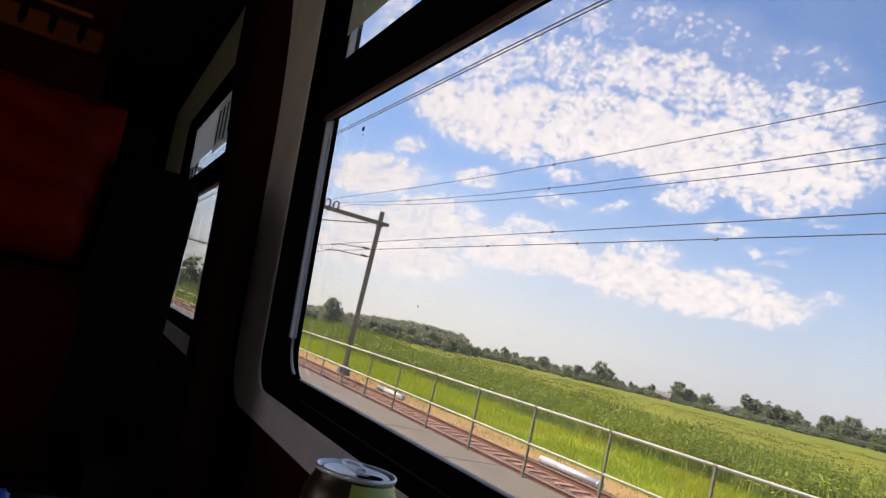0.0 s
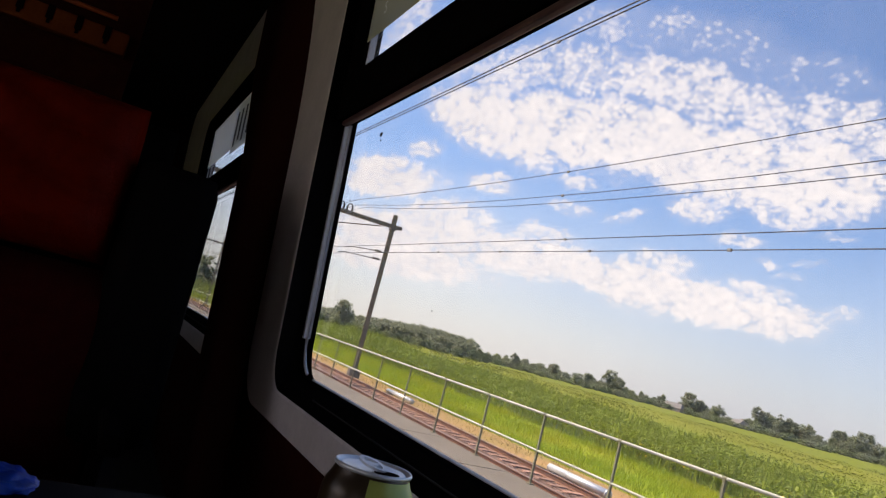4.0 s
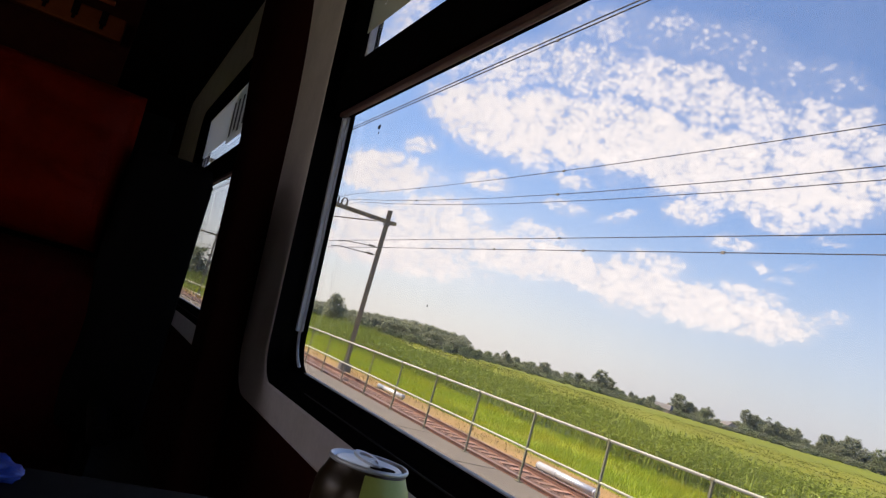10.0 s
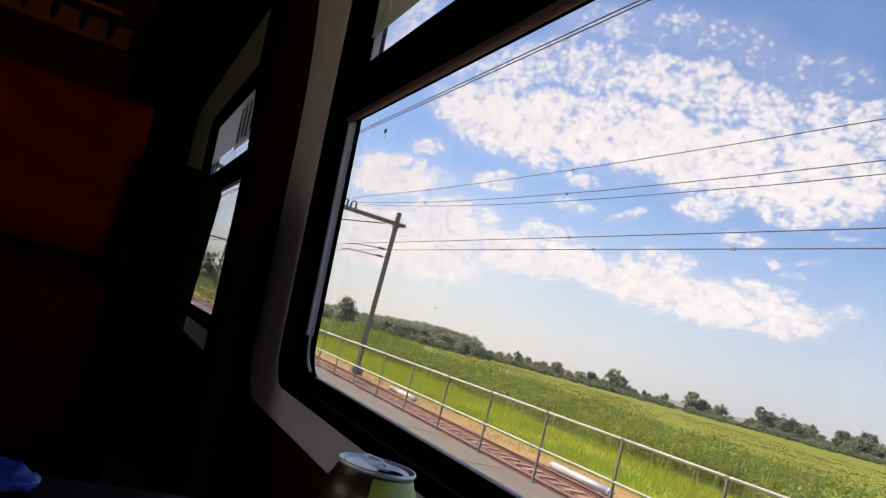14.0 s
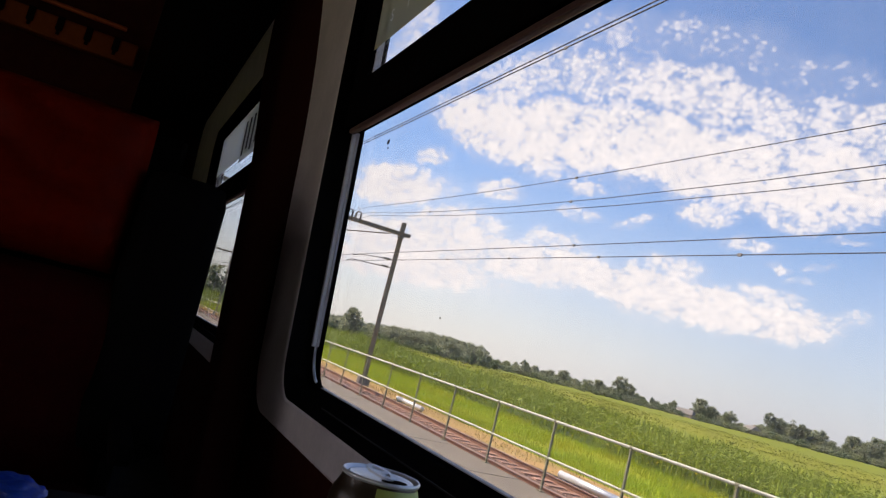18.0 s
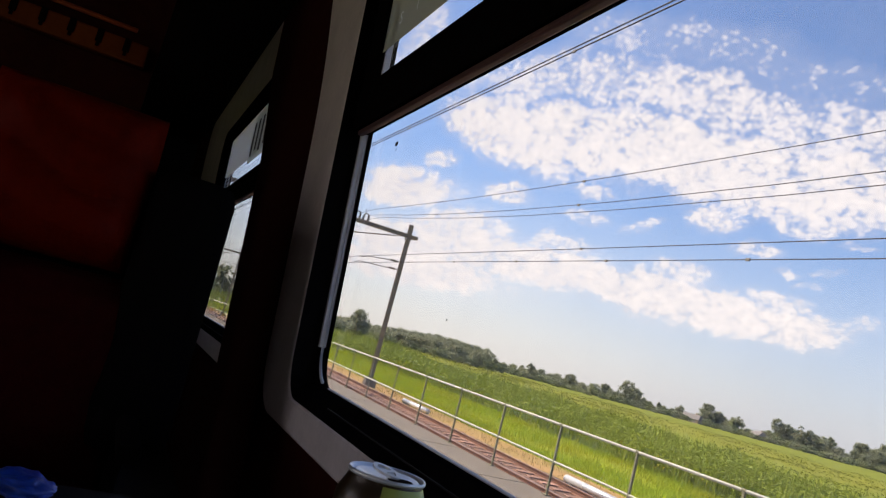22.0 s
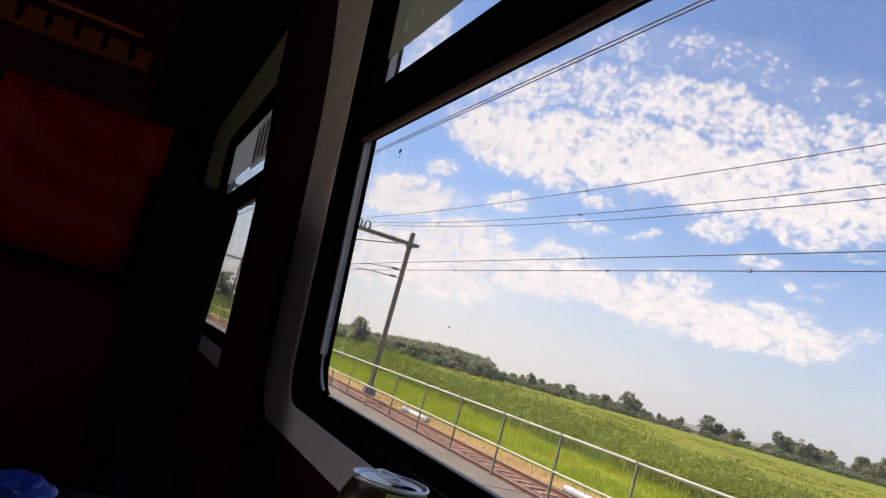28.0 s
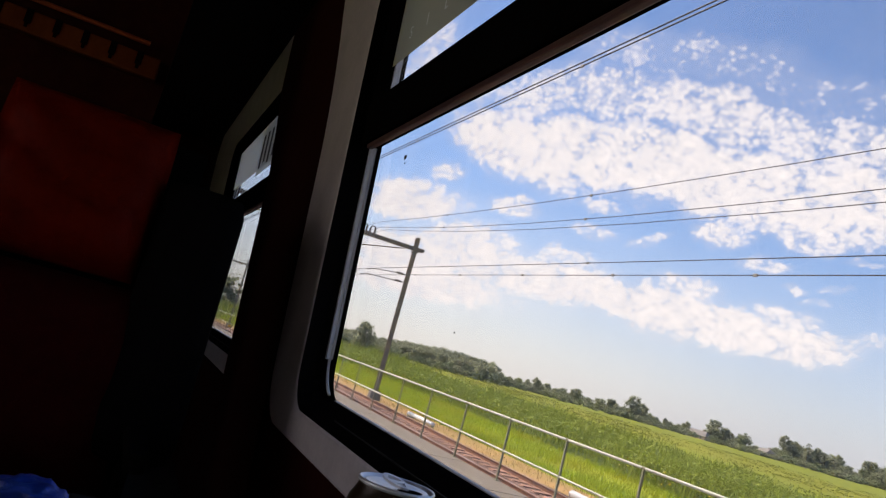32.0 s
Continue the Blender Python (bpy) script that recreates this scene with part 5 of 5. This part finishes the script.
def crown_mesh(name, clusters, leaves, size, material, seed):
    """Rough lobes, thickly covered with small leaf sprays that stand a little proud."""
    r = np.random.default_rng(seed)
    c = np.array([q[:3] for q in clusters])
    rad = np.array([q[3] for q in clusters])
    squash = np.array([1, 1, 0.88])
    lumps = 0.40 + 0.30 * (r.random((len(c), len(LOBE_V), 1)) - 0.5)
    lv = (c[:, None, :] + LOBE_V[None] * squash * rad[:, None, None] * lumps).reshape(-1, 3)
    lf = (LOBE_F[None] + (np.arange(len(c)) * len(LOBE_V))[:, None, None]).reshape(-1, 3)
    pick = r.choice(len(c), leaves, p=rad ** 2 / (rad ** 2).sum())
    d = r.normal(size=(leaves, 3))
    d /= np.linalg.norm(d, axis=1)[:, None]
    p = c[pick] + d * (rad[pick] * r.uniform(0.45, 1.32, leaves))[:, None] * squash
    nrm = d + 0.7 * r.normal(size=(leaves, 3))
    a = np.cross(nrm, r.normal(size=(leaves, 3)))
    a /= np.linalg.norm(a, axis=1)[:, None] + 1e-6
    b = np.cross(a, nrm)
    b /= np.linalg.norm(b, axis=1)[:, None] + 1e-6
    s = r.uniform(0.6, 1.3, leaves)[:, None] * size
    v = np.stack([p - a * s, p - b * s * 0.6, p + a * s, p + b * s * 0.6], 1).reshape(-1, 3)
    me = bpy.data.meshes.new(name)
    nl = len(lv)
    me.vertices.add(nl + leaves * 4)
    me.vertices.foreach_set("co", np.concatenate([lv, v]).ravel())
    loops = np.concatenate([lf.ravel(), nl + np.arange(leaves * 4)]).astype(np.int32)
    me.loops.add(len(loops))
    me.loops.foreach_set("vertex_index", loops)
    me.polygons.add(len(lf) + leaves)
    starts = np.concatenate([np.arange(len(lf)) * 3, len(lf) * 3 + np.arange(leaves) * 4]).astype(np.int32)
    me.polygons.foreach_set("loop_start", starts)
    me.update(calc_edges=True)
    me.materials.append(material)
    return me


TREE_SEED = itertools.count(100)


def tree(x, y, h, w, mat_i, label, leaves=1400, kind_="tree", low=0.12, z=Z_FIELD):
    s = next(TREE_SEED)
    r = random.Random(s)
    t = thing(kind_, pose(x, y, z, 0, 0, r.uniform(0, 360)), label, kind_, "trees on the horizon" if kind_ == "tree" else "shrubs")
    bm = bmesh.new()
    rod(bm, (0, 0, -0.3), (0, 0, h * 0.45), 0.028 * h, 8, 0.014 * h)
    rod(bm, (0, 0, h * 0.44), (0, 0, h * 0.85), 0.014 * h, 6, 0.003 * h)
    part("trunk", bm, M_BARK, t)
    clusters = []
    n = max(26, int(56 * w / 8))
    for i in range(n):
        a = r.uniform(0, 6.28)
        f = r.uniform(low, 0.86)
        reach = (w / 2) * math.sin(math.pi * min(1, 0.18 + 0.82 * f)) ** 0.6 * r.uniform(0.15, 1.0) ** 0.7
        clusters.append((reach * math.cos(a), reach * math.sin(a), f * h, r.uniform(0.06, 0.165) * w))
    clusters.append((0, 0, h * 0.87, 0.13 * w))
    clusters.append((0, 0, h * 0.5, 0.30 * w))
    bm = bmesh.new()
    for cx, cy, cz, _ in clusters[:8]:
        rod(bm, (0, 0, max(0.1 * h, cz - 0.2 * h)), (cx * 0.8, cy * 0.8, cz), 0.009 * h, 5, 0.003 * h)
    part("limbs", bm, M_BARK, t)
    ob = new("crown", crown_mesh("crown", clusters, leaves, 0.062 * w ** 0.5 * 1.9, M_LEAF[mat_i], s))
    ob.parent = t
    return t


def polar(theta, dist):
    return -dist * math.cos(radians(theta)), dist * math.sin(radians(theta))


R = random.Random(8)
# wood at the rear: a dense dark band with paler willows before it
WOOD = ((6, 15, 19, 20.5, 22, 24.5, 27, 28.3), (8.0, 7.6, 8.2, 9.4, 11.0, 12.2, 11.8, 10.6))
for dist, share, st in ((425, 1.0, 0.62), (385, 0.86, 0.66), (350, 0.66, 0.8)):
    th = 6.0
    while th < 28.3:
        x, y = polar(th, dist + R.uniform(-14, 14))
        h = float(np.interp(th, *WOOD)) * share * R.uniform(0.92, 1.06)
        tree(x, y, h, R.uniform(7.5, 10.0), 0, "broadleaf tree of the distant wood, leaf colour paled for haze", 1900, low=0.05)
        th += R.uniform(0.8, 1.2) * st
th = 8.0
while th < 29.5:
    x, y = polar(th, R.uniform(285, 325))
    tree(x, y, R.uniform(2.4, 4.6), R.uniform(4.5, 7.0), R.choice((0, 1, 2, 2)), "pale silvery willow before the wood", 900, low=0.05)
    th += R.uniform(0.6, 1.2)
# looser trees and hedges round the farms
BELT = ((28.5, 31, 31.6, 33, 34.3, 37, 38, 40, 41, 42.4, 45.5, 46.3, 48, 48.9, 50.3, 52, 54, 56, 64), (5.0, 7.0, 8.0, 6.6, 8.4, 8.0, 8.0, 7.0, 4.6, 6.2, 7.0, 8.6, 7.0, 11.5, 12.0, 10.4, 10.6, 12.5, 12.0))
for d0, d1, share in ((500, 560, 1.08), (430, 490, 0.92)):
    th = 28.8
    while th < 64.0:
        x, y = polar(th, R.uniform(d0, d1))
        h = float(np.interp(th, *BELT)) * share * R.choice((0.6, 0.72, 0.85, 0.95, 1.0, 1.08))
        tree(x, y, h, R.uniform(6.5, 9.5) * (h / 9) ** 0.6, R.choice((0, 0, 1)), "green tree in the distant farm belt, leaf colour paled for haze", 2000, low=0.02)
        th += R.uniform(0.45, 0.95)
th = 28.0
while th < 64.0:
    x, y = polar(th, R.uniform(385, 440))
    tree(x, y, R.uniform(2.0, 4.2), R.uniform(5, 9), R.choice((0, 1, 1, 2)), "low hedge shrub along a far ditch", 400, "shrub", 0.1)
    th += R.uniform(0.35, 0.8)
# the round tree standing above the wood
x, y = polar(17.7, 300)
tree(x, y, 11.3, 9.0, 0, "round tree standing above the wood, leaf colour paled for haze", 3200)
# the tall trees of the farm belt
for thd, dist, h, w in ((31.3, 452, 10.0, 6.5), (34.4, 450, 9.6, 7.5), (37.0, 455, 9.0, 8.0), (38.6, 440, 14.2, 10.5), (39.3, 448, 11.4, 9.0), (41.0, 455, 6.8, 3.2), (42.5, 450, 7.8, 6.5), (44.4, 446, 12.8, 10.5), (45.1, 452, 10.0, 9.5),
                        (46.4, 450, 10.2, 9.0), (48.9, 452, 15.2, 7.0), (49.6, 455, 13.4, 8.0), (50.4, 450, 14.2, 5.5), (51.0, 452, 13.0, 5.5), (52.2, 455, 12.2, 8.5), (54.1, 450, 13.0, 9.0), (55.6, 445, 15.0, 11.0)):
    x, y = polar(thd, dist)
    tree(x, y, h, w, 0, "tall green tree among the far farms, leaf colour paled for haze", 2600, low=0.03)


def farmhouse(m, w, d, h, rh, label):
    f = thing("farmhouse", m, label, "house", "farmhouses")
    part("wall", boxes(((0, 0, h / 2), (w, d, h))), M_BRICK, f)
    bm = bmesh.new()
    e = 0.4
    v = [bm.verts.new(p) for p in ((-w / 2 - e, -d / 2 - e, h), (w / 2 + e, -d / 2 - e, h), (w / 2 + e, d / 2 + e, h), (-w / 2 - e, d / 2 + e, h), (-w / 2 + 1.5, 0, h + rh), (w / 2 - 1.5, 0, h + rh))]
    for q in ((0, 1, 5, 4), (2, 3, 4, 5), (1, 2, 5), (3, 0, 4), (3, 2, 1, 0)):
        bm.faces.new([v[i] for i in q])
    roof = part("roof", bm, M_ROOF, f, "brown tiled roof")
    part("chimney", boxes(((w * 0.2, 0, h + rh), (0.7, 0.7, 1.4))), M_BRICK, roof)
    for k in range(3):
        win = part("window", boxes(((-w * 0.3 + k * w * 0.3, -d / 2 - 0.02, h * 0.55), (1.1, 0.06, 1.3))), M_PIPE, f, "white-framed window")
        part("pane", boxes(((-w * 0.3 + k * w * 0.3, -d / 2 - 0.055, h * 0.55), (0.9, 0.02, 1.1))), M_SIGBLACK, win)
    return f


for thd, dist, rz, w in ((43.4, 430, 20, 12), (47.9, 436, -10, 9)):
    x, y = polar(thd, dist)
    farmhouse(pose(x, y, Z_FIELD, 0, 0, rz), w, 8, 1.9, 2.6, "far brick farmhouse with a brown tiled roof among trees")


# ================================================================== FURTHER ALONG THE LINE
# what the train has passed lies at negative x, what it comes to at positive x
def signal_head(bm, x, y, z, lamps=3):
    h = 0.34 * lamps + 0.25
    box(bm, (x, y, z + h / 2), (0.10, 0.55, h), bevel=0.04)
    for k in range(lamps):
        rod(bm, (x - 0.05, y, z + 0.26 + 0.34 * k), (x - 0.20, y, z + 0.26 + 0.34 * k), 0.12, 12)


def signal_post(x, y, h=4.6, label="black railway signal on a grey post with ladder"):
    g = thing("signal", pose(x, y, -0.3), label, "signal", "signals on posts")
    bm = bmesh.new()
    rod(bm, (0, 0, 0), (0, 0, h), 0.07, 10)
    part("post", bm, M_MAST, g)
    for dz, n in ((0.0, 4), (1.7, 3)):
        bm = bmesh.new()
        signal_head(bm, 0.12, 0, h - 0.1 + dz, n)
        part("signal_head", bm, M_SIGBLACK, g, "black signal head")
    bm = bmesh.new()
    for dy in (-0.18, 0.18):
        rod(bm, (0.35, dy, 0.2), (0.35, dy, h + 1.2), 0.02, 6)
    for k in range(14):
        rod(bm, (0.35, -0.18, 0.4 + 0.36 * k), (0.35, 0.18, 0.4 + 0.36 * k), 0.014, 6)
    part("ladder", bm, M_GALV, g)
    bm = boxes(((0.1, 0, h - 0.3), (0.6, 0.7, 0.04)))
    part("platform", bm, M_GALV, g)
    bm = boxes(((0, 0, 0.1), (0.6, 0.6, 0.5)), bevel=0.03)
    part("foot", bm, M_YELLOW, g, "yellow foot box")
    return g


def sign_board(x, y, w, h, z, label):
    g = thing("trackside_sign", pose(x, y, -0.35), label, "sign", "trackside signs")
    bm = bmesh.new()
    rod(bm, (0, 0, 0), (0, 0, z + h), 0.035, 8)
    part("post", bm, M_GALV, g)
    bm = boxes(((-0.05, 0, z + h / 2), (0.02, w, h)), bevel=0.008)
    part("board", bm, M_CAB, g, "grey back of a square board")
    return g


# masts, boards, cabinets and a signal ahead
sign_board(12.6, 12.6, 0.95, 1.0, 2.6, "square grey board on a thin post beside the track")
sign_board(13.0, 12.4, 0.9, 0.8, 0.2, "low square grey board beside the track")
sign_board(18.0, 15.2, 0.4, 0.5, 1.3, "small dark square sign beside the cabinets")
cabinet(pose(15.0, 15.9, -0.56, 0, 0, 3), 0.85, 0.6, 1.55, "pale trackside cabinet with green sprayed strokes", M_PAINTG)
cabinet(pose(18.4, 15.7, -0.56, 0, 0, -2), 0.95, 0.6, 1.5, "white trackside cabinet with bold black sprayed strokes", M_PAINTK)
signal_post(36, 13.4)
sign_board(76, 13.6, 0.3, 0.4, 1.2, "small kilometre board on a thin post")
R2 = random.Random(21)
for x, y, h, w in ((470, 19, 6.0, 7.5), (462, 24, 5.0, 6.0), (496, 18, 5.5, 7.0), (503, 22, 6.5, 8.0), (509, 17.5, 4.5, 6.0), (515, 21, 6.0, 7.0), (522, 24, 7.0, 8.0), (532, 19, 7.5, 7.0)):
    tree(x, y, h, w, 1, "yellow-green willow bush close to the line", 2600, "shrub", 0.03)


# the station yard behind: more tracks, noise wall, portals, signals and trees
for y, n in ((14.6, 0), (18.8, 0), (23.0, 0)):
    t = thing("railway_track", pose(0, y, -0.35 if y > 14 else 0), "rusty yard track further back", "railway track", "tracks", "structure")
    for sy in (-0.7525, 0.7525):
        r = part("rail", rail_mesh(-860, -330), M_RAIL, t)
        r.location.y = sy
    bm = boxes(((0, 0, -0.19), (0.25, 2.5, 0.10)), bevel=0.02)
    me = finish(bm, "sleeper", M_SLEEPER)
    for i in range(120):
        shared("sleeper", me, t, Matrix.Translation((-650 - 0.62 * i, 0, 0)))
strip_mesh("yard_bed", 12.2, 25.5, -0.50, -0.50, -870, -320, M_BALLAST, "rust-brown ballast of the station yard", "ground", 60, 0.5)

wall_n = thing("noise_wall", pose(0, 27.0, Z_FIELD), "low grey concrete wall with sprayed patches along the yard", "wall", kind="structure")
bm = boxes(((0, 0, 0.8), (3.9, 0.12, 1.6)), bevel=0.02)
me_p = finish(bm, "wall_panel", M_CONC)
bm = bmesh.new()
box(bm, (0, 0, 1.25), (0.22, 0.26, 2.5), bevel=0.03)
lathe(bm, [(0.11, 2.5), (0.09, 2.7), (0.0005, 2.78)], 10)
me_q = finish(bm, "wall_post", M_PIPE)
M_SPRAY = [M_PAINTG, M_PAINTK, M_BLUE, M_LEATHER]
for i in range(100):
    x = -840 + 4.0 * i
    p = shared("wall_panel", me_p, wall_n, Matrix.Translation((x, 0, 0)))
    shared("wall_post", me_q, wall_n, Matrix.Translation((x + 2.0, 0, 0)))
    if i % 3 == 0:
        bm = boxes(((0, -0.066, R2.uniform(0.6, 1.0)), (R2.uniform(1.0, 2.8), 0.006, R2.uniform(0.4, 0.9))), bevel=0.002)
        part("sprayed_patch", bm, M_SPRAY[i % 4 if i % 4 != 3 or i % 2 else 0], p, "sprayed paint patch")

# portal with a pale tubular beam and two signal heads
sg = thing("signal_gantry", pose(-752, 0, 0), "pale tubular beam over the yard carrying two black signals", "gantry")
bm = bmesh.new()
rod(bm, (0, -3.5, 6.6), (0, 25.2, 6.6), 0.22, 14)
part("beam", bm, M_PIPE, sg, "pale round beam", smooth=True)
for y in (-3.5, 25.2):
    bm = bmesh.new()
    rod(bm, (0, y, -0.6), (0, y, 6.8), 0.16, 12)
    part("leg", bm, M_MAST, sg)
for y in (18.2, 22.4):
    bm = bmesh.new()
    signal_head(bm, 0.35, y, 5.9, 3)
    part("signal_head", bm, M_SIGBLACK, sg, "black signal head")
for i in (9, 10, 11, 12):
    copy_thing(portal, pose(GANTRY_X - SPAN * i, -0.28, 0.20))
for x, y in ((-478, 16.7), (-484, 20.9), (-490, 24.9)):
    signal_post(x, y, 3.2, "black signal with rounded head on a post in the yard")

# painted hut behind the wall
hut = thing("hut", pose(-562, 30.5, Z_FIELD), "white hut covered with sprayed paint behind the wall", "hut")
part("wall", boxes(((0, 0, 1.6), (9.0, 4.0, 3.2)), bevel=0.02), M_PIPE, hut)
part("roof", boxes(((0, 0, 3.28), (9.4, 4.4, 0.16)), bevel=0.02), M_CONC, hut)
for k in range(6):
    part("sprayed_patch", boxes(((-3.6 + 1.45 * k, -2.006, 1.5), (1.1, 0.012, R2.uniform(0.9, 2.0))), bevel=0.002), M_SPRAY[(k * 2 + 1) % 2], hut, "sprayed paint patch")

x = -850.0
while x < -300:
    far = x > -430
    h = R2.uniform(6, 10) if R2.random() < 0.75 else R2.uniform(13, 17)
    tree(x, R2.uniform(32, 44), h, h * R2.uniform(0.7, 0.95), R2.choice((1, 1, 2, 0)), "leafy tree behind the yard wall", 1500, "tree", 0.04)
    x += R2.uniform(5.5, 10)
